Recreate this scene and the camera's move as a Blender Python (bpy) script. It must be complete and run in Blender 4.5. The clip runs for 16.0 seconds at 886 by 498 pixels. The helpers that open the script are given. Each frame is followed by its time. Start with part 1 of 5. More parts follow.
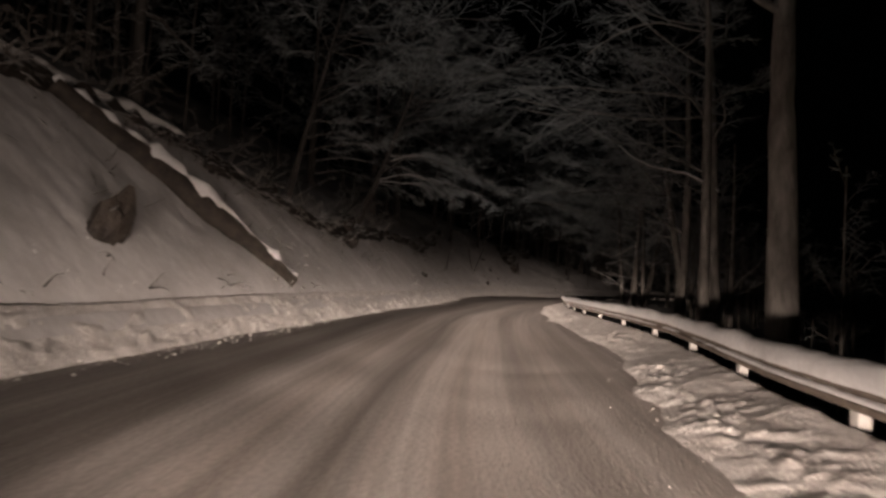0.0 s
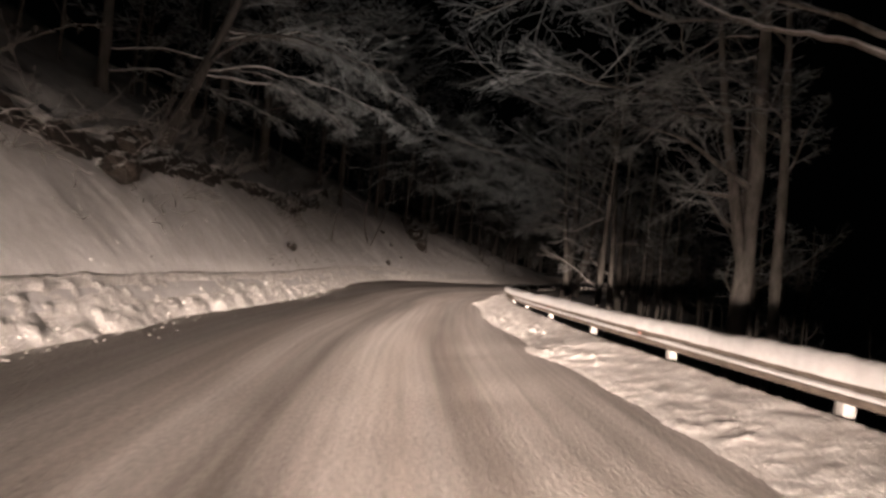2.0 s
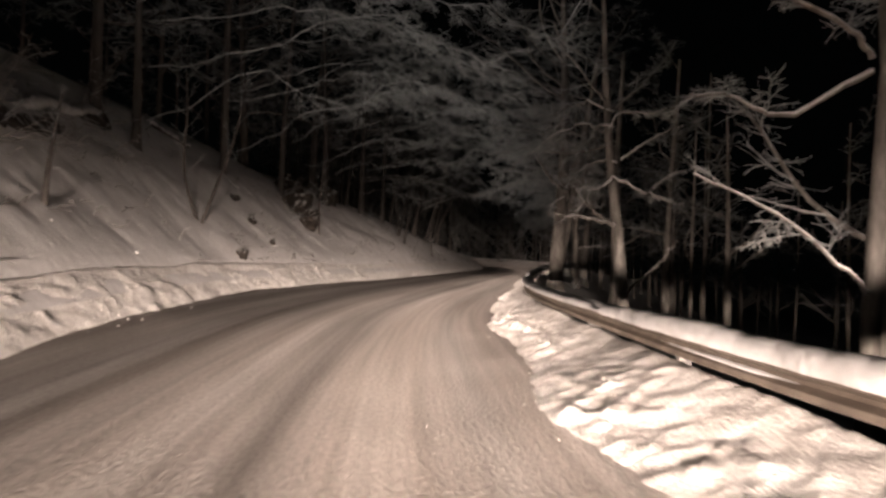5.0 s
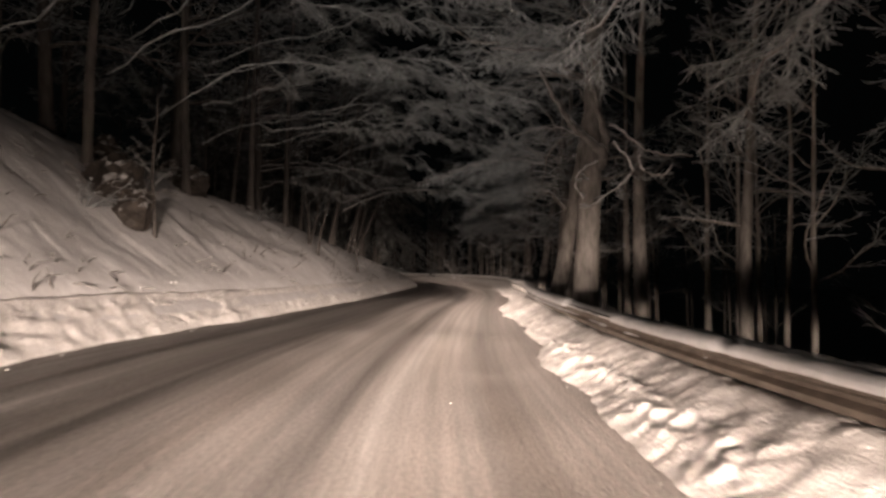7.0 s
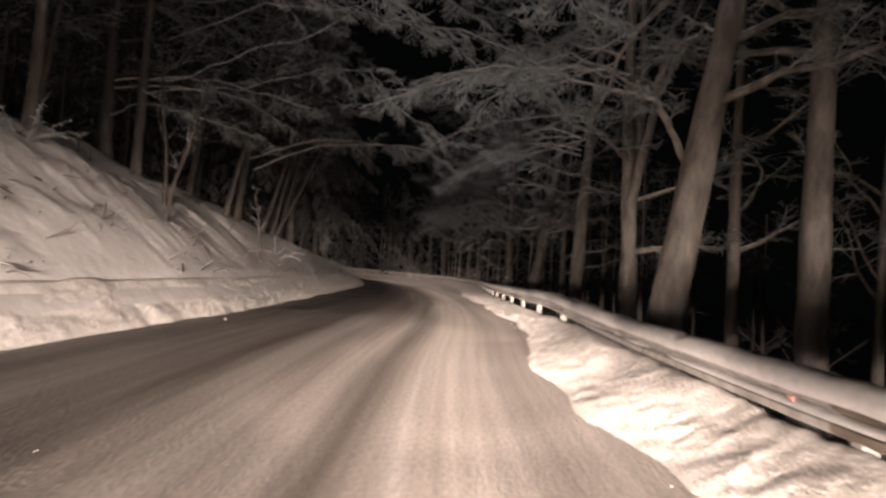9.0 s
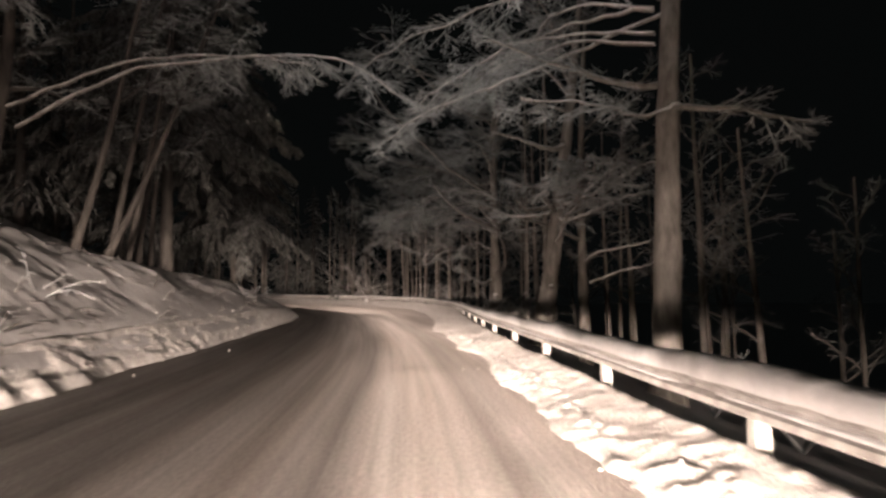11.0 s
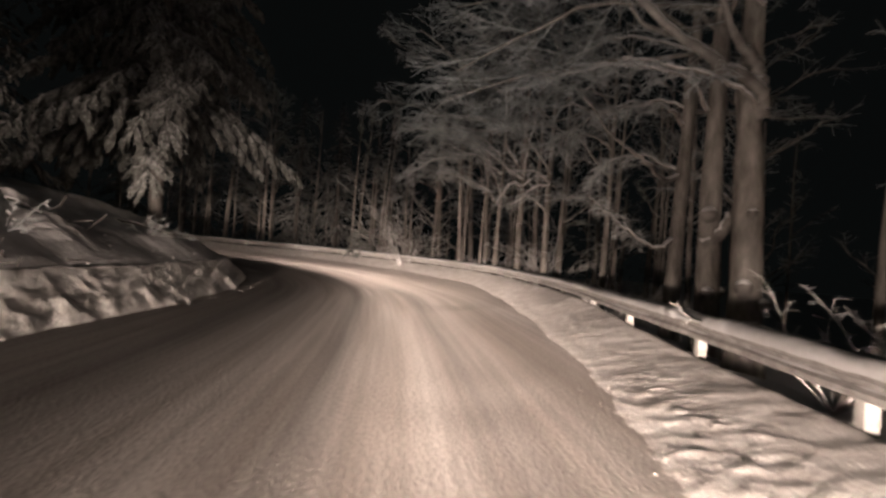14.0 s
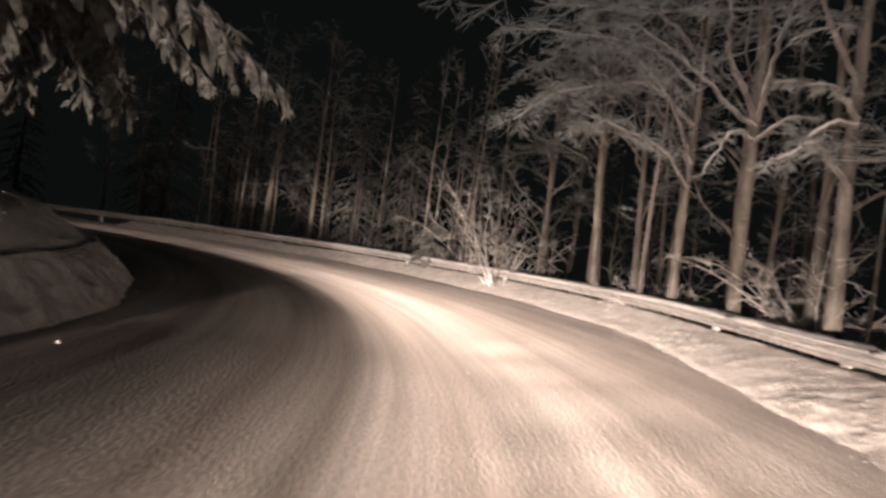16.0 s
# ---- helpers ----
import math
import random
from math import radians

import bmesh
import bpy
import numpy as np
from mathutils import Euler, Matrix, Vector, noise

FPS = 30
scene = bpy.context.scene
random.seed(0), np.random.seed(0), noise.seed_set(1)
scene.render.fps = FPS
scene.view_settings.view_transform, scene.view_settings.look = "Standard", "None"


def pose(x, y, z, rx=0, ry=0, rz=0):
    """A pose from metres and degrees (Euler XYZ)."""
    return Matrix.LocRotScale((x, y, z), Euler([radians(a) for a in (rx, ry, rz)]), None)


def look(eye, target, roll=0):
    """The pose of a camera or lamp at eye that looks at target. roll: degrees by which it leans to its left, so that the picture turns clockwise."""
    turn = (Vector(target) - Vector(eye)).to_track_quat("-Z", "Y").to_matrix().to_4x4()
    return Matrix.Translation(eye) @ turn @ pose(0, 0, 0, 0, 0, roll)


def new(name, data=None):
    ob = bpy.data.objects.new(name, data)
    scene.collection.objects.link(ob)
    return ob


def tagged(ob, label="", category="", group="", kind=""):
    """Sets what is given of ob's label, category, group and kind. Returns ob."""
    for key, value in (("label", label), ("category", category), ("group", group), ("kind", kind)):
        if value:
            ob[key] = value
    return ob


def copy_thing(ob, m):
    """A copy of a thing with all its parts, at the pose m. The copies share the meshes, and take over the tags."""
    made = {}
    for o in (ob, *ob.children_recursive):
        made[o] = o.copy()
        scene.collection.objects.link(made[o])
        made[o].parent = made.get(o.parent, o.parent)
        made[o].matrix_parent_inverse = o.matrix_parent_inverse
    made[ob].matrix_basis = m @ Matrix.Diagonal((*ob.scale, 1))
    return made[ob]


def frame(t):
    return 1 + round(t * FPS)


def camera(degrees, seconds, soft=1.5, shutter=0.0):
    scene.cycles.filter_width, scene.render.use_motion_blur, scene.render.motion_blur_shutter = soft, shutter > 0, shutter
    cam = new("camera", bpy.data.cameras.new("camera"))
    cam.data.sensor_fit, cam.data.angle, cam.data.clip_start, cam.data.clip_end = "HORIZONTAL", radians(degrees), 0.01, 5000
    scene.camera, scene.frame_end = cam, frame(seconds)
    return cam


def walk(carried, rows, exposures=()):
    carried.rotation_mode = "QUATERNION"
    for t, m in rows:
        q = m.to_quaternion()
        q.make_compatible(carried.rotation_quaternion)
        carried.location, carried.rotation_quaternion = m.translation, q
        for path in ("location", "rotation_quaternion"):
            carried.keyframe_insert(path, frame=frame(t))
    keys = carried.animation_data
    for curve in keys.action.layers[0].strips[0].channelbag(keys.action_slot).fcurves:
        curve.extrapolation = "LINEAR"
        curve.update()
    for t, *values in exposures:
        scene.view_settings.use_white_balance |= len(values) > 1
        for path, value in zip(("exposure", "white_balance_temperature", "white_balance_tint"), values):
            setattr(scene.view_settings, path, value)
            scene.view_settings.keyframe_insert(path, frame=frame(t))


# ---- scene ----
cam = camera(64.1, 16.0, soft=2.8, shutter=0.25)
PATH = [
    (0, (1.835, 1.269, 1.411), (1.792, 3.267, 1.494), 3.4),
    (0.5, (1.783, 5.219, 1.418), (1.859, 7.214, 1.529), 4.7),
    (1, (1.804, 9.134, 1.422), (1.994, 11.123, 1.525), 4.6),
    (1.5, (1.961, 13.03, 1.411), (2.166, 15.017, 1.499), 4.8),
    (2, (2.178, 16.983, 1.413), (2.432, 18.967, 1.459), 5.5),
    (2.5, (2.416, 20.918, 1.413), (2.701, 22.896, 1.498), 5.0),
    (3, (2.665, 24.814, 1.403), (3.018, 26.782, 1.459), 4.6),
    (3.5, (2.981, 28.667, 1.393), (3.364, 30.629, 1.428), 5.4),
    (3.7, (3.159, 30.208, 1.389), (3.555, 32.168, 1.412), 5.0),
    (5.8, (5.787, 46.247, 1.321), (6.391, 48.154, 1.352), 1.2),
    (6, (6.109, 47.751, 1.317), (6.716, 49.656, 1.356), 1.5),
    (6.5, (7.068, 51.501, 1.312), (7.765, 53.375, 1.362), 0.6),
    (7, (8.176, 55.212, 1.305), (8.938, 57.06, 1.372), -0.0),
    (7.5, (9.44, 58.859, 1.297), (10.257, 60.681, 1.405), -0.4),
    (8, (10.844, 62.444, 1.284), (11.71, 64.244, 1.384), 0.7),
    (8.5, (12.363, 65.947, 1.273), (13.251, 67.738, 1.313), 1.7),
    (9, (13.967, 69.361, 1.282), (14.843, 71.157, 1.35), 3.5),
    (9.2, (14.646, 70.732, 1.285), (15.529, 72.526, 1.359), 3.4),
    (11.3, (22.074, 85.123, 1.514), (23.043, 86.866, 1.666), -1.3),
    (11.5, (22.776, 86.505, 1.512), (23.741, 88.247, 1.701), -1.2),
    (12, (24.487, 90.035, 1.486), (25.453, 91.772, 1.709), -1.8),
    (12.5, (26.176, 93.626, 1.453), (27.091, 95.39, 1.681), -1.0),
    (13, (27.829, 97.265, 1.424), (28.734, 99.045, 1.53), 0.3),
    (13.5, (29.428, 100.925, 1.415), (30.303, 102.722, 1.485), 2.1),
    (14, (30.932, 104.661, 1.398), (31.779, 106.473, 1.407), 3.8),
    (14.5, (32.419, 108.339, 1.377), (33.229, 110.168, 1.381), 3.5),
    (15, (33.876, 112.062, 1.376), (34.699, 113.885, 1.4), 3.9),
    (15.5, (35.319, 115.816, 1.377), (36.057, 117.675, 1.401), 5.2),
    (16, (36.722, 119.632, 1.375), (37.337, 121.535, 1.388), 6.7),
]

# ---------- the line of the drive, and how the road lies along it ----------
REF = [(1.9, -60), (1.86, -20), (1.83, 1.3), (1.8, 9.1), (2.18, 17.0), (2.67, 24.8), (3.16, 30.2), (4.35, 38.3),
       (5.79, 46.25), (8.18, 55.2), (10.84, 62.4), (13.97, 69.4), (18.15, 77.9), (22.07, 85.1), (26.18, 93.6),
       (29.43, 100.9), (32.42, 108.3), (35.3, 115.8), (38.3, 124.5), (39.5, 130.0), (39.9, 136.0), (39.2, 142.0),
       (37.3, 148.0), (34.3, 153.5), (30.0, 158.5), (24.5, 163.0), (18.0, 167.0), (4.0, 174.0), (-12.0, 180.0)]


def resample(points, step):
    """A smooth line through the points, in even steps, and its running length."""
    p = np.array(points, float)
    p = np.vstack([2 * p[0] - p[1], p, 2 * p[-1] - p[-2]])
    out = []
    for i in range(1, len(p) - 2):
        for u in np.linspace(0, 1, 60, endpoint=False):
            a, b, c, d = p[i - 1:i + 3]
            out.append(0.5 * (2 * b + (c - a) * u + (2 * a - 5 * b + 4 * c - d) * u * u + (3 * b - a - 3 * c + d) * u ** 3))
    out = np.array(out)
    run = np.r_[0, np.cumsum(np.hypot(*np.diff(out, axis=0).T))]
    even = np.arange(0, run[-1], step)
    return np.stack([np.interp(even, run, out[:, k]) for k in (0, 1)], 1), even


LINE, RUN = resample(REF, 0.25)
RUN = RUN - RUN[np.argmin(np.hypot(LINE[:, 0] - 1.83, LINE[:, 1] - 1.27))]
TANGENT = np.gradient(LINE, axis=0)
TANGENT = TANGENT / np.hypot(*TANGENT.T)[:, None]


def at(s, lat):
    """The plan's x and y at a length s along the drive and lat metres to its right."""
    s, lat = np.asarray(s, float), np.asarray(lat, float)
    x, y = np.interp(s, RUN, LINE[:, 0]), np.interp(s, RUN, LINE[:, 1])
    tx, ty = np.interp(s, RUN, TANGENT[:, 0]), np.interp(s, RUN, TANGENT[:, 1])
    n = np.hypot(tx, ty)
    return x + lat * ty / n, y - lat * tx / n


def table(rows):
    a = np.array(rows, float)
    return lambda s: np.interp(s, a[:, 0], a[:, 1])


def along(x, y):
    """The inverse of at(), for arrays."""
    x, y = np.asarray(x, float), np.asarray(y, float)
    sh, x, y = x.shape, x.ravel(), y.ravel()
    s, lat = np.empty(len(x)), np.empty(len(x))
    pts, tg, rn = LINE[::4], TANGENT[::4], RUN[::4]
    for k in range(0, len(x), 20000):
        dx, dy = x[k:k + 20000, None] - pts[:, 0], y[k:k + 20000, None] - pts[:, 1]
        i = np.argmin(dx * dx + dy * dy, 1)
        r = np.arange(len(i))
        s[k:k + 20000] = rn[i] + dx[r, i] * tg[i, 0] + dy[r, i] * tg[i, 1]
        lat[k:k + 20000] = dx[r, i] * tg[i, 1] - dy[r, i] * tg[i, 0]
    return s.reshape(sh), lat.reshape(sh)


ROAD_Z = table([(-60, 0.0), (0, 0.01), (30, -0.01), (46, -0.08), (66, -0.12), (75, -0.09), (88, 0.09), (97, 0.05), (110, 0.0),
                (125, -0.02), (135, 0.0), (150, 0.25), (170, 0.7), (220, 1.2)])
FALL = table([(-60, 0.0), (40, 0.0), (52, 0.055), (66, 0.05), (78, 0.02), (90, 0.0), (220, 0.0)])
RAIL = table([(-60, 3.0), (-10, 3.0), (4, 3.35), (8, 3.65), (12, 4.1), (16, 4.45), (20, 4.45), (26, 4.15), (32, 3.65), (37, 3.25), (43, 3.0), (50, 2.98), (58, 2.86), (67, 2.8), (76, 2.62), (85, 2.4), (92, 2.3), (100, 2.45),
              (106, 2.75), (112, 3.3), (118, 3.95), (122, 4.4), (126, 4.95), (131, 5.6), (136, 6.5), (141, 7.5), (148, 8.3), (155, 8.8), (162, 9.0), (220, 9.0)])
TOE = table([(-60, 5.4), (5, 5.3), (15, 4.7), (28, 4.15), (40, 4.1), (50, 4.8), (60, 5.5), (72, 5.4), (85, 5.2), (100, 5.6), (115, 5.1), (126, 4.6),
             (136, 4.4), (141, 4.8), (148, 5.8), (220, 5.8)])
WALL = 0.6          # breadth of the ploughed ridge's face
STEEP = table([(-60, 1.0), (45, 1.05), (60, 0.92), (75, 0.8), (95, 0.75), (220, 0.75)])
CREST = table([(-60, 6.2), (10, 6.3), (18, 6.1), (22, 5.5), (26, 4.8), (31, 4.2), (38, 4.3), (45, 4.6), (50, 4.2), (56, 4.7), (64, 6.6), (72, 6.3), (78, 5.4), (86, 4.3), (94, 4.1), (102, 3.7), (108, 3.0), (114, 2.3), (122, 1.75), (135, 1.5), (150, 1.6), (220, 2.0)])


def hashed(ix, iy, seed):
    h = (ix.astype(np.int64) * 374761393 + iy.astype(np.int64) * 668265263 + seed * 1442695041) & 0x7FFFFFFF
    h = ((h ^ (h >> 13)) * 1274126177) & 0x7FFFFFFF
    return ((h ^ (h >> 16)) & 0xFFFF) / 65535.0


def lumps(x, y, seed=0):
    """Smooth value noise, 0 to 1, over arrays."""
    ix, iy = np.floor(x), np.floor(y)
    u, v = x - ix, y - iy
    u, v = u * u * (3 - 2 * u), v * v * (3 - 2 * v)
    a, b = hashed(ix, iy, seed), hashed(ix + 1, iy, seed)
    c, d = hashed(ix, iy + 1, seed), hashed(ix + 1, iy + 1, seed)
    return (a * (1 - u) + b * u) * (1 - v) + (c * (1 - u) + d * u) * v


def rough(x, y, seed=0, octaves=3):
    return sum(lumps(x * 2 ** k, y * 2 ** k, seed + k) / 2 ** (k + 1) for k in range(octaves)) * (1 / (1 - 0.5 ** octaves))


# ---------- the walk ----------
REACH = 42.0        # metres in which the added lamps' power falls by the factor e
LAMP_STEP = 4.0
ALONG_T = [(0, 0.0), (0.5, 4.0), (1, 7.9), (1.5, 11.8), (2, 15.7), (2.5, 19.7), (3, 23.6), (3.5, 27.4), (5.8, 45.2), (6.5, 50.6), (7, 54.5),
           (7.5, 58.4), (8, 62.2), (8.5, 66.0), (9, 69.8), (11.3, 87.5), (12, 93.0), (12.5, 97.0), (13, 101.0), (13.5, 105.0), (14, 109.0),
           (14.5, 113.0), (15, 117.0), (15.5, 121.0), (16, 125.1)]
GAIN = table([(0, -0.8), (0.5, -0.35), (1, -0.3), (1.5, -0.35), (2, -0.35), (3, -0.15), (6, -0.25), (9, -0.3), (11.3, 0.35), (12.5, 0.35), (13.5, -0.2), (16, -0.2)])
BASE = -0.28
# exposure climbs with s, cancelling the fall in the added lamps' power
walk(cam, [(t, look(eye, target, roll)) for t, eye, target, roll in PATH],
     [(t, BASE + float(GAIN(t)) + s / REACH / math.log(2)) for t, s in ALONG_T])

# ---------- light: night; rows of added lamps stand in for the car's moving ones ----
world = bpy.data.worlds.new("night")
world.use_nodes = True
world.node_tree.nodes["Background"].inputs[0].default_value = (0.85, 1.0, 1.0, 1)
world.node_tree.nodes["Background"].inputs[1].default_value = 0.0003
scene.world = world


def stand_in_lamp(s, yaw, pitch, half, power, height, fan=1.0, colour=(1.0, 0.78, 0.65)):
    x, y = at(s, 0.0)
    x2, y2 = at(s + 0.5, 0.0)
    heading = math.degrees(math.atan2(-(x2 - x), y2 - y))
    data = bpy.data.lights.new("stand_in_lamp", "SPOT")
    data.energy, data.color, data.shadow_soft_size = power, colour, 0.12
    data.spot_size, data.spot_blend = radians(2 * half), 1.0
    ob = new("stand_in_lamp", data)
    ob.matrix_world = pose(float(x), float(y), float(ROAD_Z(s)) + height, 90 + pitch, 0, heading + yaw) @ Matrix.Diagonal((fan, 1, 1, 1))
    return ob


# strength of each row of added lamps, stretch by stretch
LEFT_SHARE = table([(-60, 0.75), (12, 0.65), (22, 0.45), (38, 0.45), (50, 0.8), (75, 0.95), (86, 0.55), (96, 0.26), (104, 0.22), (114, 0.2), (126, 0.15), (134, 0.09), (220, 0.07)])
RIGHT_SHARE = table([(-60, 0.22), (2, 0.24), (14, 0.34), (36, 0.36), (46, 0.28), (60, 0.2), (80, 0.19), (102, 0.27), (114, 0.34), (122, 0.42), (132, 1.25), (142, 1.6), (148, 1.1), (156, 0.6), (220, 0.5)])
ROAD_SHARE = table([(-60, 4.6), (2, 4.8), (14, 6.4), (112, 6.6), (122, 8.0), (130, 15.0), (136, 19.0), (142, 12.0), (148, 4.0), (220, 2.5)])
UP_SHARE = table([(-60, 1.0), (10, 1.1), (32, 1.4), (44, 1.1), (60, 1.0), (78, 0.8), (88, 1.1), (102, 1.1), (110, 0.75), (118, 0.72), (128, 1.05), (150, 1.1), (160, 0.7), (220, 0.7)])
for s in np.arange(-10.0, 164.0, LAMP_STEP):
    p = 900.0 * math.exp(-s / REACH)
    # added lamps aimed aside, for the slope and the trees behind the rail
    stand_in_lamp(s, 30, 9, 30, p * float(np.interp(s, (4, 16, 38, 48), (2.1, 0.62, 0.62, 0.7))) * float(LEFT_SHARE(s)), 0.7)
    stand_in_lamp(s, -34, float(np.interp(s, (40, 60, 90, 112), (2, 4, 5, 9))), float(np.interp(s, (90, 112), (25, 27))), p * 2.6 * float(RIGHT_SHARE(s)), 0.6)
    # added to brighten the boughs overhead; no beam of the car points there
    stand_in_lamp(s, float(np.interp(s, (84, 98, 112, 130), (3, -10, -14, -13))), 44, 36, p * float(UP_SHARE(s)), 0.62, 1.0, (1.0, 0.88, 0.8))
    stand_in_lamp(s, float(np.interp(s, (8, 20), (13.0, 9.5))), -0.8, float(np.interp(s, (8, 20), (8.5, 6.5))), p * float(np.interp(s, (78, 90), (11.5, 7.0))) * float(LEFT_SHARE(s)), 0.7, 1.6)
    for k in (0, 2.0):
        stand_in_lamp(s + k, float(np.interp(s, (112, 128), (-7, -13))), float(np.interp(s, (28, 46), (-3.8, -4.8))), float(np.interp(s, (28, 46), (7.8, 6.6))), p * 1.42 * math.exp(-k / REACH) * float(ROAD_SHARE(s)), 0.66, float(np.interp(s, (40, 100, 112, 124), (4.0, 3.4, 3.4, 4.4))))


# ---------- materials ----------
def material(name, one, two, scale=4.0, detail=6.0, rough_to=(0.6, 0.9), bump=0.2, bump_scale=40.0, snow=0.0, coords="Object", stretch=(1, 1, 1),
             metal=0.0, snow_colour=(0.78, 0.79, 0.8), grain=None):
    """Two colours mixed by noise at two scales, with fine relief; snow: how much of what faces up is covered."""
    mat = bpy.data.materials.new(name)
    mat.use_nodes = True
    n, l = mat.node_tree.nodes, mat.node_tree.links
    bsdf = n["Principled BSDF"]
    co = n.new("ShaderNodeTexCoord")
    mp = n.new("ShaderNodeMapping")
    mp.inputs["Scale"].default_value = stretch
    l.new(co.outputs[coords], mp.inputs["Vector"])
    big = n.new("ShaderNodeTexNoise")
    big.inputs["Scale"].default_value, big.inputs["Detail"].default_value = scale, detail
    l.new(mp.outputs[0], big.inputs["Vector"])
    ramp = n.new("ShaderNodeValToRGB")
    ramp.color_ramp.elements[0].position, ramp.color_ramp.elements[1].position = 0.32, 0.68
    ramp.color_ramp.elements[0].color, ramp.color_ramp.elements[1].color = (*one, 1), (*two, 1)
    l.new(big.outputs[0], ramp.inputs[0])
    fine = n.new("ShaderNodeTexNoise")
    fine.inputs["Scale"].default_value, fine.inputs["Detail"].default_value = bump_scale, 4
    if grain:
        mp2 = n.new("ShaderNodeMapping")
        mp2.inputs["Scale"].default_value = grain
        l.new(co.outputs[coords], mp2.inputs["Vector"])
        l.new(mp2.outputs[0], fine.inputs["Vector"])
    else:
        l.new(mp.outputs[0], fine.inputs["Vector"])
    mul = n.new("ShaderNodeMix")
    mul.data_type, mul.blend_type = "RGBA", "MULTIPLY"
    mul.inputs["Factor"].default_value = 0.35
    l.new(ramp.outputs[0], mul.inputs["A"])
    l.new(fine.outputs[0], mul.inputs["B"])
    colour = mul.outputs["Result"]
    if snow:
        geo = n.new("ShaderNodeNewGeometry")
        sep = n.new("ShaderNodeSeparateXYZ")
        l.new(geo.outputs["Normal"], sep.inputs[0])
        add = n.new("ShaderNodeMath")
        add.operation = "MULTIPLY_ADD"
        add.inputs[1].default_value = 0.9
        l.new(big.outputs[0], add.inputs[0])
        l.new(sep.outputs["Z"], add.inputs[2])
        edge = n.new("ShaderNodeMapRange")
        edge.inputs["From Min"].default_value, edge.inputs["From Max"].default_value = 1.25 - snow, 1.55 - snow
        l.new(add.outputs[0], edge.inputs["Value"])
        mix = n.new("ShaderNodeMix")
        mix.data_type = "RGBA"
        mix.inputs["B"].default_value = (*snow_colour, 1)
        l.new(edge.outputs[0], mix.inputs["Factor"])
        l.new(colour, mix.inputs["A"])
        colour = mix.outputs["Result"]
    l.new(colour, bsdf.inputs["Base Color"])
    rr = n.new("ShaderNodeMapRange")
    rr.inputs["To Min"].default_value, rr.inputs["To Max"].default_value = rough_to
    l.new(fine.outputs[0], rr.inputs["Value"])
    l.new(rr.outputs[0], bsdf.inputs["Roughness"])
    bsdf.inputs["Metallic"].default_value = metal
    bm = n.new("ShaderNodeBump")
    bm.inputs["Strength"].default_value, bm.inputs["Distance"].default_value = bump, 0.03
    l.new(fine.outputs[0], bm.inputs["Height"])
    l.new(bm.outputs[0], bsdf.inputs["Normal"])
    return mat


SNOW = material("fresh_snow", (0.74, 0.75, 0.77), (0.84, 0.84, 0.85), 1.2, rough_to=(0.55, 0.85), bump=0.5, bump_scale=9)
BANK_SNOW = material("bank_snow", (0.66, 0.655, 0.655), (0.82, 0.82, 0.83), 1.4, rough_to=(0.6, 0.9), bump=0.55, bump_scale=6, coords="UV", stretch=(0.8, 1.0, 1))
BANK_SNOW_LUMP = material("slope_clod_snow", (0.62, 0.61, 0.61), (0.82, 0.82, 0.83), 3.0, bump=0.5, bump_scale=20)
PLOUGHED = material("ploughed_snow", (0.60, 0.58, 0.56), (0.84, 0.83, 0.82), 4.0, rough_to=(0.5, 0.85), bump=1.0, bump_scale=22)


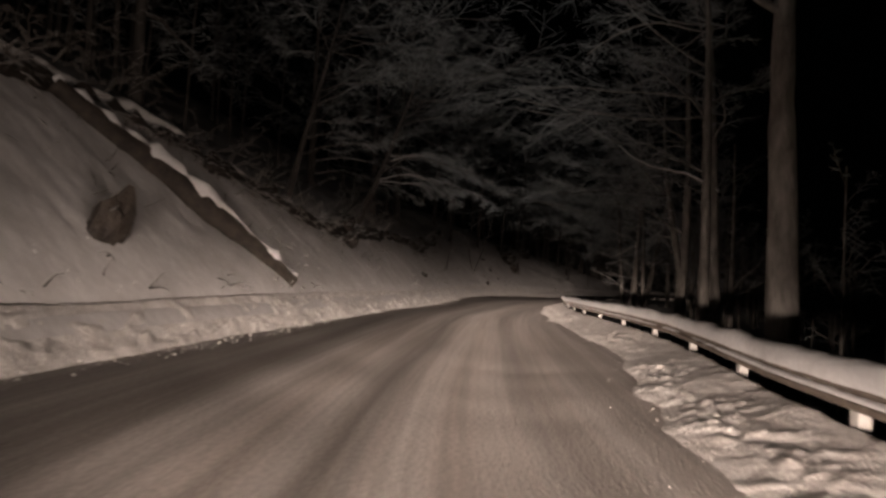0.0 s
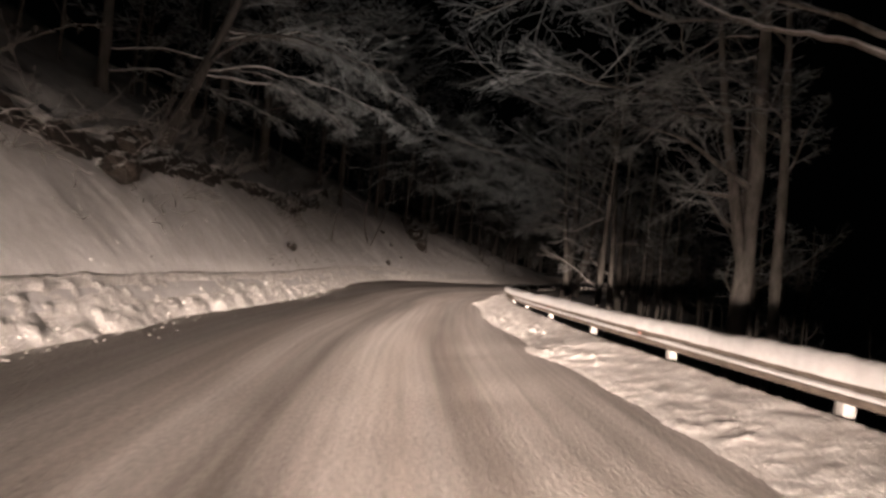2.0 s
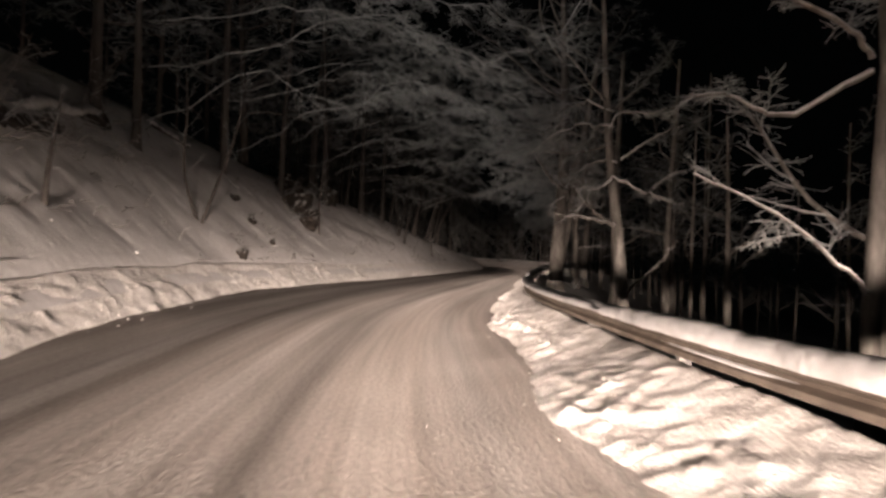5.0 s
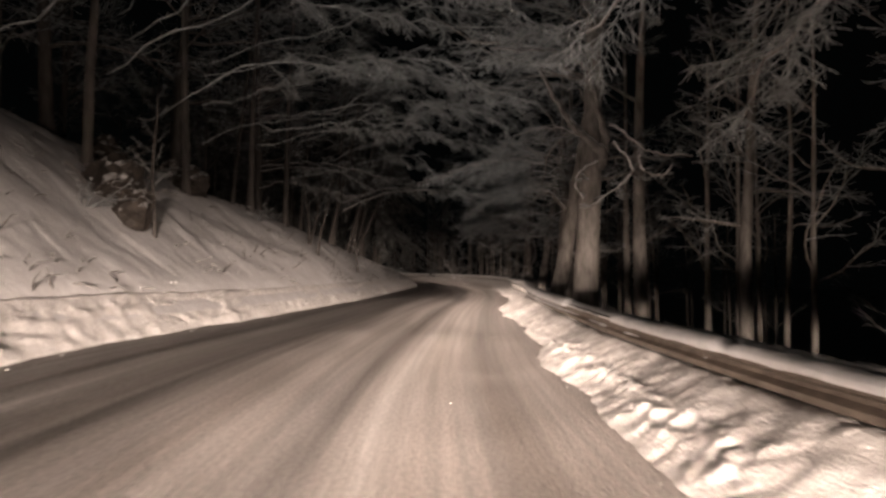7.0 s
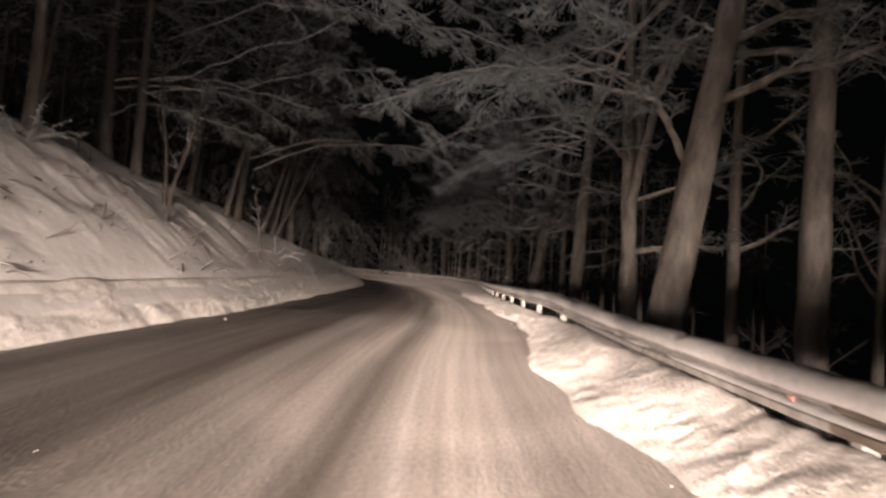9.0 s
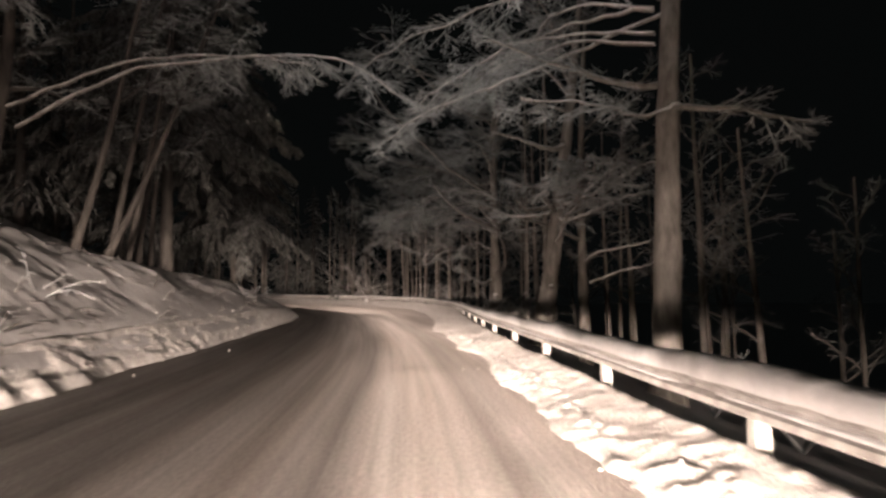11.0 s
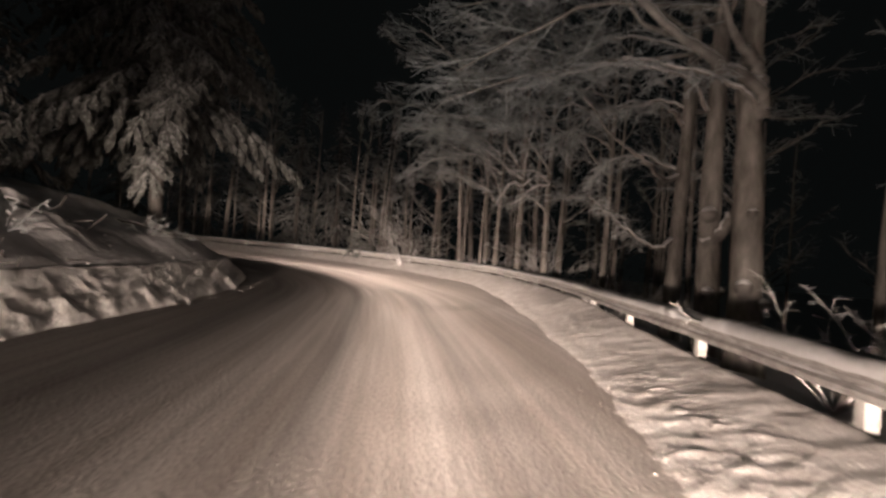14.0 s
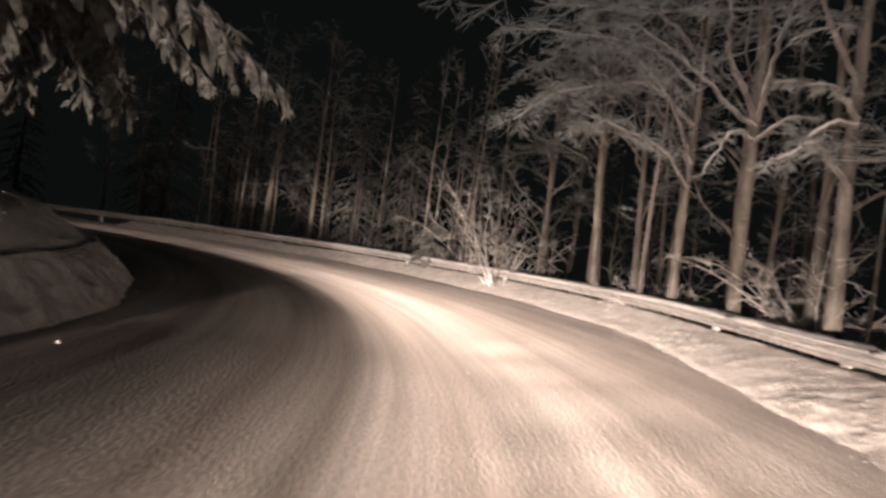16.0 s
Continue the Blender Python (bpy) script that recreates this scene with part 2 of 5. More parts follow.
def road_material():
    """Packed snow: streaks along the road, tyre tracks polished darker between paler bands, and grains."""
    mat = material("packed_road_snow", (0.52, 0.47, 0.435), (0.86, 0.83, 0.81), 0.9, detail=9, rough_to=(0.4, 0.75), bump=0.55, bump_scale=26, coords="UV", stretch=(0.05, 1.9, 1), grain=(0.55, 1, 1))
    n, l = mat.node_tree.nodes, mat.node_tree.links
    bsdf = n["Principled BSDF"]
    base = bsdf.inputs["Base Color"].links[0].from_socket
    co = n.new("ShaderNodeTexCoord")
    sep = n.new("ShaderNodeSeparateXYZ")
    l.new(co.outputs["UV"], sep.inputs[0])
    sway = n.new("ShaderNodeMapping")
    sway.inputs["Scale"].default_value = (0.06, 0.35, 1)
    l.new(co.outputs["UV"], sway.inputs["Vector"])
    wob = n.new("ShaderNodeTexNoise")
    wob.inputs["Scale"].default_value, wob.inputs["Detail"].default_value = 1.0, 3
    l.new(sway.outputs[0], wob.inputs["Vector"])
    mad = n.new("ShaderNodeMath")
    mad.operation = "MULTIPLY_ADD"
    mad.inputs[1].default_value = 1.1
    l.new(wob.outputs[0], mad.inputs[0])
    l.new(sep.outputs["Y"], mad.inputs[2])
    span = n.new("ShaderNodeMapRange")
    span.inputs["From Min"].default_value, span.inputs["From Max"].default_value = -6.0 + 0.55, 5.0 + 0.55
    l.new(mad.outputs[0], span.inputs["Value"])
    ramp = n.new("ShaderNodeValToRGB")
    tracks = ((-5.6, 0.8), (-4.6, 0.55), (-3.9, 0.78), (-3.1, 0.5), (-2.4, 0.85), (-1.5, 0.95), (-0.75, 0.6), (-0.35, 0.98), (0.35, 1.0), (0.85, 0.64), (1.4, 0.9), (2.2, 0.86), (3.2, 1.0))
    cr = ramp.color_ramp
    while len(cr.elements) < len(tracks):
        cr.elements.new(0.5)
    for e, (lat, v) in zip(cr.elements, tracks):
        e.position, e.color = (lat + 6.0) / 11.0, (v, v * 0.985, v * 0.97, 1)
    l.new(span.outputs[0], ramp.inputs[0])
    mul = n.new("ShaderNodeMix")
    mul.data_type, mul.blend_type = "RGBA", "MULTIPLY"
    mul.inputs["Factor"].default_value = 1.0
    l.new(base, mul.inputs["A"])
    l.new(ramp.outputs[0], mul.inputs["B"])
    colour = mul.outputs["Result"]
    for stretch, lo in (((0.12, 8.0, 1), 0.78), ((14.0, 18.0, 1), 0.76)):
        mp = n.new("ShaderNodeMapping")
        mp.inputs["Scale"].default_value = stretch
        l.new(co.outputs["UV"], mp.inputs["Vector"])
        tex = n.new("ShaderNodeTexNoise")
        tex.inputs["Scale"].default_value, tex.inputs["Detail"].default_value = 1.0, 4
        l.new(mp.outputs[0], tex.inputs["Vector"])
        fit = n.new("ShaderNodeMapRange")
        fit.inputs["From Min"].default_value, fit.inputs["From Max"].default_value = 0.35, 0.62
        fit.inputs["To Min"].default_value, fit.inputs["To Max"].default_value = lo, 1.0
        l.new(tex.outputs[0], fit.inputs["Value"])
        more = n.new("ShaderNodeMix")
        more.data_type, more.blend_type = "RGBA", "MULTIPLY"
        more.inputs["Factor"].default_value = 1.0
        l.new(colour, more.inputs["A"])
        l.new(fit.outputs[0], more.inputs["B"])
        colour = more.outputs["Result"]
    l.new(colour, bsdf.inputs["Base Color"])
    return mat


ROAD_SNOW = road_material()
BEECH = material("beech_bark", (0.11, 0.10, 0.088), (0.30, 0.28, 0.26), 4.5, detail=9, bump=0.7, bump_scale=18, snow=0.25, stretch=(1, 1, 0.35))
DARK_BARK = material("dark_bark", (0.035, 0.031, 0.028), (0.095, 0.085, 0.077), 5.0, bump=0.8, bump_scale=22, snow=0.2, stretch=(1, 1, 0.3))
FROST = material("frosted_twig", (0.155, 0.165, 0.17), (0.39, 0.42, 0.43), 3.0, bump=0.3, bump_scale=60, snow=0.5)
SNOWY = material("snowy_bark", (0.15, 0.13, 0.12), (0.34, 0.31, 0.29), 4.0, bump=0.5, bump_scale=25, snow=1.0, snow_colour=(0.84, 0.84, 0.85))
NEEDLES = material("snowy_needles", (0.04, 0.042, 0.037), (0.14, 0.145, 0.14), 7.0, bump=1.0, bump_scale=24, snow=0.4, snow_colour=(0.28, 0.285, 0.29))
CRUST = material("dirty_snow_crust", (0.45, 0.43, 0.41), (0.71, 0.70, 0.69), 5.0, rough_to=(0.5, 0.85), bump=1.0, bump_scale=26)
VERGE_SNOW = material("thrown_snow", (0.48, 0.455, 0.435), (0.76, 0.745, 0.73), 3.0, rough_to=(0.5, 0.85), bump=0.8, bump_scale=30)
CRUMB = material("grey_snow_crumb", (0.30, 0.28, 0.265), (0.52, 0.50, 0.48), 6.0, bump=0.6, bump_scale=30)
STEEL = material("weathered_steel", (0.13, 0.105, 0.085), (0.24, 0.20, 0.165), 5.0, rough_to=(0.4, 0.65), bump=0.15, bump_scale=50, metal=0.25)
FROSTED_STEEL = material("frosted_steel", (0.30, 0.285, 0.27), (0.55, 0.54, 0.53), 6.0, rough_to=(0.5, 0.75), bump=0.3, bump_scale=50, metal=0.1)
PLASTERED = material("snow_plastered_steel", (0.27, 0.255, 0.24), (0.56, 0.55, 0.54), 5.0, bump=0.5, bump_scale=30)
REFLECTOR = material("red_reflector", (0.62, 0.30, 0.26), (0.7, 0.38, 0.34), 20.0, rough_to=(0.15, 0.3), bump=0.1)
SHRUB = material("shrub_twig", (0.09, 0.075, 0.065), (0.26, 0.24, 0.22), 3.0, bump=0.3, bump_scale=60, snow=0.45)
LIMB = material("snow_lined_bark", (0.10, 0.09, 0.082), (0.27, 0.25, 0.235), 4.0, bump=0.6, bump_scale=22, snow=0.5, snow_colour=(0.8, 0.8, 0.81))
EARTH = material("dark_earth", (0.02, 0.016, 0.013), (0.065, 0.052, 0.042), 4.0, bump=1.0, bump_scale=15, snow=0.15)


# ---------- mesh helpers ----------
def mesh_of(name, verts, faces, mat, uv=None, smooth=True):
    me = bpy.data.meshes.new(name)
    me.from_pydata(np.asarray(verts, float).tolist(), [], np.asarray(faces).tolist() if not isinstance(faces, list) else faces)
    me.materials.append(mat)
    if smooth:
        me.polygons.foreach_set("use_smooth", np.ones(len(me.polygons), bool))
    if uv is not None:
        layer = me.uv_layers.new(name="UVMap")
        idx = np.empty(len(me.loops), np.int32)
        me.loops.foreach_get("vertex_index", idx)
        layer.data.foreach_set("uv", np.asarray(uv, float)[idx].ravel())
    me.update()
    return me


def sheet(name, s, cols, height, mat):
    """A sheet over s (rows) and columns given as lat(s); height(S, LAT, column number)."""
    S = np.repeat(s[:, None], cols.shape[1], 1)
    x, y = at(S, cols)
    z = height(S, cols)
    n, m = S.shape
    i = (np.arange(n - 1)[:, None] * m + np.arange(m - 1)).ravel()
    faces = np.stack([i, i + 1, i + m + 1, i + m], 1)
    uv = np.stack([S.ravel(), cols.ravel()], 1)
    return mesh_of(name, np.stack([x.ravel(), y.ravel(), z.ravel()], 1), faces, mat, uv)


def part(name, me, parent, label=""):
    ob = new(name, me)
    ob.parent = parent
    return tagged(ob, label) if label else ob


def tubes(lines, sides=3):
    """One set of vertices and faces for many tubes; each line is (points, radii)."""
    verts, faces, base = [], [], 0
    ring = np.arange(sides) * 2 * math.pi / sides
    kinds_of = {}
    for pts, rad in lines:
        kinds_of.setdefault(len(pts), []).append((pts, rad))
    for n, group in kinds_of.items():
        pts, rad = np.array([g[0] for g in group], float), np.array([g[1] for g in group], float)
        t = np.gradient(pts, axis=1)
        t = t / (np.linalg.norm(t, axis=2)[..., None] + 1e-9)
        up = np.where(np.abs(t[:, :1, 2:3]) < 0.8, np.array([0, 0, 1.0]), np.array([1.0, 0, 0]))
        a = np.cross(t, np.broadcast_to(up, t.shape))
        a = a / (np.linalg.norm(a, axis=2)[..., None] + 1e-9)
        b = np.cross(a, t)
        v = pts[:, :, None] + rad[:, :, None, None] * (np.cos(ring)[:, None] * a[:, :, None] + np.sin(ring)[:, None] * b[:, :, None])
        verts.append(v.reshape(-1, 3))
        first = base + (np.arange(len(group)) * n * sides)[:, None]
        i = (first + (np.arange(n - 1)[:, None] * sides + np.arange(sides)).ravel()).ravel()
        j = (first + (np.arange(n - 1)[:, None] * sides + (np.arange(sides) + 1) % sides).ravel()).ravel()
        faces.append(np.stack([i, i + sides, j + sides, j], 1))
        base += len(group) * n * sides
    return np.vstack(verts), np.vstack(faces)


# ---------- ground, road, banks ----------
def road_height(s, lat):
    return ROAD_Z(s) - FALL(s) * np.minimum(lat, 0.0)


def bank_height(s, d):
    """Height of the cut slope d metres behind its lip."""
    k, c = STEEP(s), CREST(s) - 0.75
    foot = c / k
    z = np.where(d < foot, k * d, c + (d - foot) * np.interp(s, (55, 85), (0.5, 0.22)))
    soft = np.exp(-((d - foot) / 1.2) ** 2) * 0.25
    return ROAD_Z(s) + FALL(s) * TOE(s) + 0.75 + z - soft


def ground_height(x, y):
    s, lat = along(x, y)
    toe, rail = TOE(s), RAIL(s)
    d = -lat - toe - WALL
    left = np.where(d > 0, bank_height(s, np.maximum(d, 0)) - 0.3, ROAD_Z(s) - 0.4)
    e = np.maximum(lat - rail - 0.5, 0)
    drop = 0.4 - 0.3 * np.clip((s - 120) / 10, 0, 1)
    right = ROAD_Z(s) - 0.12 - np.where(s < 114, 0.26, 0.16) * np.minimum(e, 1.6) - drop * np.clip(e - 1.6, 0, 5.4) - 0.42 * np.clip(e - 7.0, 0, 12) - 0.12 * np.maximum(e - 19.0, 0)
    return np.where(lat < 0, left, right) + 0.5 * rough(x * 0.25, y * 0.25, 3) * (np.abs(lat) > 9)


def place_z(x, y):
    return float(ground_height(np.array([x]), np.array([y]))[0])


def build_ground():
    gx = np.r_[-900, -400, -200, np.arange(-110, -40, 5), np.arange(-40, 100, 1.0), np.arange(100, 170, 5), 200, 400, 900]
    gy = np.r_[-900, -300, -120, np.arange(-60, -20, 4), np.arange(-20, 190, 1.0), np.arange(190, 260, 5), 400, 900]
    X, Y = np.meshgrid(gx, gy)
    Z = ground_height(np.clip(X, -110, 170), np.clip(Y, -60, 260))
    n, m = X.shape
    i = (np.arange(n - 1)[:, None] * m + np.arange(m - 1)).ravel()
    ob = new("ground", mesh_of("ground", np.stack([X.ravel(), Y.ravel(), Z.ravel()], 1), np.stack([i, i + 1, i + m + 1, i + m], 1), SNOW))
    tagged(ob, "snow-covered forest floor sloping away from the road", "ground", kind="structure")


def build_road():
    s = np.arange(-30, 200, 0.25)
    u = np.linspace(0, 1, 90)
    cols = -(TOE(s)[:, None] + 0.3) * (1 - u) + (RAIL(s)[:, None] - 0.2) * u

    def h(S, L):
        z = road_height(S, L)
        for c, w, d in ((-0.95, 0.2, 0.018), (0.75, 0.2, 0.018), (-2.9, 0.22, 0.014), (-4.3, 0.25, 0.012)):
            c2 = c + 0.12 * (lumps(S * 0.15, S * 0 + c) - 0.5)
            z = z - d * np.exp(-((L - c2) / w) ** 2)
        return z + 0.03 * (rough(S * 0.06, L * 2.2, 11) - 0.5) + 0.008 * (rough(S * 0.5, L * 6.0, 17) - 0.5)
    ob = new("road", sheet("road", s, cols, h, ROAD_SNOW))
    tagged(ob, "winding road under packed snow with worn tyre ruts", "road", kind="structure")


def build_banks():
    s = np.arange(-10, 172, 0.085)
    u = np.linspace(0, 1, 40)
    # ploughed ridge on the hill side
    cols = -(TOE(s)[:, None] - 0.9 + 1.62 * u)

    def ridge(S, L):
        d = (-L - TOE(S) + 0.25) / (WALL + 0.25)
        loose = np.clip(1 - d, 0, 1)
        d = d + 0.35 * (rough(S * 0.3, S * 0, 22, 2) - 0.5) * loose + 0.25 * (rough(S * 1.5, L * 1.5, 23, 2) - 0.5) * loose
        up = np.clip(d, 0, 1)
        top = 0.75 + 0.09 * (rough(S * 0.45, S * 0, 27, 3) - 0.5)
        z = road_height(S, L) + top * up ** 1.15 - 1.1 * np.clip(d - 1, 0, 1) * (WALL + 0.25)
        lump = rough(S * 2.2, L * 5.5, 21, 4) - 0.5
        chunk = np.maximum(rough(S * 4.2, L * 8.5, 25, 3) - 0.52, 0)
        body = np.clip(d * 4, 0, 1) * np.clip((1.1 - d) * 3.0, 0.15, 1)
        return z + (np.interp(S, (40, 52), (0.12, 0.09)) * lump + np.interp(S, (40, 52), (0.26, 0.16)) * chunk + 0.05 * np.clip((rough(S * 0.9, L * 7.0, 29, 3) - 0.5) * 5, 0, 1)) * body - 0.06 * (1 - np.clip(d * 6, 0, 1))
    tagged(new("snow_ridge", sheet("snow_ridge", s, cols, ridge, PLOUGHED)), "ploughed ridge of lumpy snow along the hill side", "snow bank", kind="structure")
    # the cut slope
    s = np.arange(-20, 165, 0.14)
    d = np.r_[-0.45, -0.2, -0.04, 0.0, 0.08, np.arange(0.3, 9, 0.2), np.arange(9, 22, 0.7)]
    cols = -(TOE(s)[:, None] + WALL + d)

    def slope(S, L):
        D = -L - TOE(S) - WALL
        z = bank_height(S, np.maximum(D, 0))
        z = z - 0.9 * np.clip(-D, 0, 1) - 0.13 * np.exp(-(D / 0.07) ** 2)
        skew = S + 0.25 * D
        run = rough(skew * 0.45, D * 0.12, 31, 2) - 0.5
        shelf = rough(S * 0.22, D * 0.5, 37, 3) - 0.5
        fine = rough(S * 1.3, D * 1.5, 41, 3) - 0.5
        grit = np.maximum(rough(skew * 3.5, D * 2.2, 43, 2) - 0.6, 0) * 3 - np.maximum(rough(skew * 2.8, D * 1.6, 45, 2) - 0.66, 0) * 4
        return z + (0.14 * run + 0.65 * shelf + 0.15 * fine + 0.07 * grit) * np.clip(D * 0.7, 0, 1)
    tagged(new("snow_slope", sheet("snow_slope", s, cols, slope, BANK_SNOW)), "steep cut slope under wind-streaked snow", "slope", kind="structure")
    # the verge under the guardrail
    s = np.arange(-10, 172, 0.055)
    u = np.linspace(0, 1, 54)
    cols = RAIL(s)[:, None] - 2.1 + 2.8 * u

    def verge(S, L):
        d = L - RAIL(S)
        wide = np.interp(S, (45, 60, 100, 112), (1.45, 1.0, 1.05, 1.7))
        edge = d + wide + 0.6 * (rough(S * 0.35, S * 0, 53, 2) - 0.5) + 0.14 * (rough(S * 3.4, L * 4.0, 55, 4) - 0.5)
        up = np.clip(edge / wide, 0, 1)
        z = road_height(S, L) + np.interp(S, (30, 50, 82, 92, 119, 127), (0.34, 0.46, 0.46, 0.25, 0.25, 0.43)) * up ** 1.3 - 0.9 * np.clip(d - 0.02, 0, 1) ** 1.2
        lump = rough(S * 2.6, L * 3.2, 51, 3) - 0.5
        ragged = np.exp(-((up - 0.42) / 0.26) ** 2) * np.interp(S, (60, 72, 100, 110), (1.0, 0.8, 0.8, 0.3)) * np.clip(2.2 * rough(S * 0.5, L * 0.9, 56, 2) - 0.45, 0.1, 1)
        crust = np.maximum(rough(S * 6.5, L * 7.0, 57, 3) - 0.46, 0) + 0.8 * np.maximum(rough(S * 15.0, L * 16.0, 59, 2) - 0.55, 0)
        plate = np.clip((rough(S * 3.2 + L * 2.5, L * 8.5, 58, 3) - 0.5) * 6, 0, 1) * 0.022
        return z + 0.02 * lump * up + (0.2 * crust + 0.7 * plate) * (ragged + np.interp(S, (106, 114), (0.16, 0.07)) * up) - 0.035 * (1 - np.clip(up * 5, 0, 1))
    tagged(new("snow_verge", sheet("snow_verge", s, cols, verge, VERGE_SNOW)), "crusted snow verge thrown up beside the guardrail", "snow bank", kind="structure")


def slope_top(s, d):
    """Height of the slope's snow, with its larger folds."""
    s, d = np.array([s]), np.array([d])
    run = rough((s + 0.25 * d) * 0.45, d * 0.12, 31, 2) - 0.5
    shelf = rough(s * 0.22, d * 0.5, 37, 3) - 0.5
    return float((bank_height(s, d) + (0.14 * run + 0.65 * shelf) * np.clip(d * 0.7, 0, 1))[0])


# ---------- guardrail ----------
W_BEAM = [(0.0, 0.485), (-0.028, 0.49), (-0.08, 0.518), (-0.083, 0.565), (-0.012, 0.598), (-0.01, 0.632), (-0.083, 0.668), (-0.08, 0.715), (-0.028, 0.745), (0.0, 0.75)]


def rail_z(s):
    """Height of the road's edge under the guardrail."""
    return road_height(s, RAIL(s))


def build_guardrail():
    rail = tagged(new("guardrail"), "weathered steel guardrail on posts, capped with snow", "guardrail")
    post_me = None
    for k in range(-6, 47):
        s0 = 22.4 - 4.0 * 5 + 4.0 * (k)
        s = np.linspace(s0 + 0.006, s0 + 3.994, 9)
        prof = np.array(W_BEAM)
        prof = np.vstack([prof, prof[::-1] + (0.006, 0)])
        S = np.repeat(s[:, None], len(prof), 1)
        x, y = at(S, RAIL(S) + prof[:, 0])
        z = rail_z(S) + prof[:, 1]
        n, m = S.shape
        faces = [(i * m + j, i * m + (j + 1) % m, (i + 1) * m + (j + 1) % m, (i + 1) * m + j) for i in range(n - 1) for j in range(m)]
        part("beam", mesh_of("beam", np.stack([x.ravel(), y.ravel(), z.ravel()], 1), faces, FROSTED_STEEL if s0 > 74 else STEEL, smooth=False), rail)
        if post_me is None:
            bm = bmesh.new()
            outline = [(-0.06, -0.01), (0.06, -0.01), (0.06, 0.004), (-0.048, 0.004), (-0.048, 0.106), (0.06, 0.106), (0.06, 0.12), (-0.06, 0.12)]
            lo = [bm.verts.new((a, b - 0.05, -0.6)) for a, b in outline]
            hi = [bm.verts.new((a, b - 0.05, 0.70)) for a, b in outline]
            for i in range(8):
                bm.faces.new((lo[i], lo[(i + 1) % 8], hi[(i + 1) % 8], hi[i]))
            bm.faces.new(hi)
            post_me = bpy.data.meshes.new("post")
            bm.to_mesh(post_me)
            post_me.materials.append(PLASTERED)
            bm = bmesh.new()
            bmesh.ops.create_cube(bm, size=1, matrix=Matrix.Diagonal((0.09, 0.10, 0.2, 1)))
            bmesh.ops.bevel(bm, geom=bm.edges[:], offset=0.012, segments=1, affect="EDGES")
            spacer_me = bpy.data.meshes.new("spacer")
            bm.to_mesh(spacer_me)
            spacer_me.materials.append(PLASTERED)
        x, y = at(s0, RAIL(s0) + 0.16)
        x1, y1 = at(s0 + 0.2, RAIL(s0) + 0.16)
        turn = math.degrees(math.atan2(y1 - y, x1 - x)) - 90
        p = part("post", post_me, rail)
        p.matrix_local = pose(float(x), float(y), float(rail_z(s0)), 0, 0, turn)
        x, y = at(s0, RAIL(s0) + 0.056)
        p = part("spacer", spacer_me, rail)
        p.matrix_local = pose(float(x), float(y), float(rail_z(s0)) + 0.6, 0, 0, turn)
    bm = bmesh.new()
    bmesh.ops.create_cube(bm, size=1, matrix=Matrix.Diagonal((0.025, 0.085, 0.04, 1)))
    bmesh.ops.bevel(bm, geom=bm.edges[:], offset=0.008, segments=1, affect="EDGES")
    reflector_me = bpy.data.meshes.new("reflector")
    bm.to_mesh(reflector_me)
    bm.free()
    reflector_me.materials.append(REFLECTOR)
    for s0 in (27.2, 33.9, 74.95):
        x, y = at(s0, RAIL(s0) - 0.05)
        x1, y1 = at(s0 + 0.2, RAIL(s0 + 0.2) - 0.05)
        p = part("reflector", reflector_me, rail, "small red reflector in the trough of the beam")
        p.matrix_local = pose(float(x), float(y), float(rail_z(s0)) + 0.635, 0, 0, math.degrees(math.atan2(y1 - y, x1 - x)) - 90)


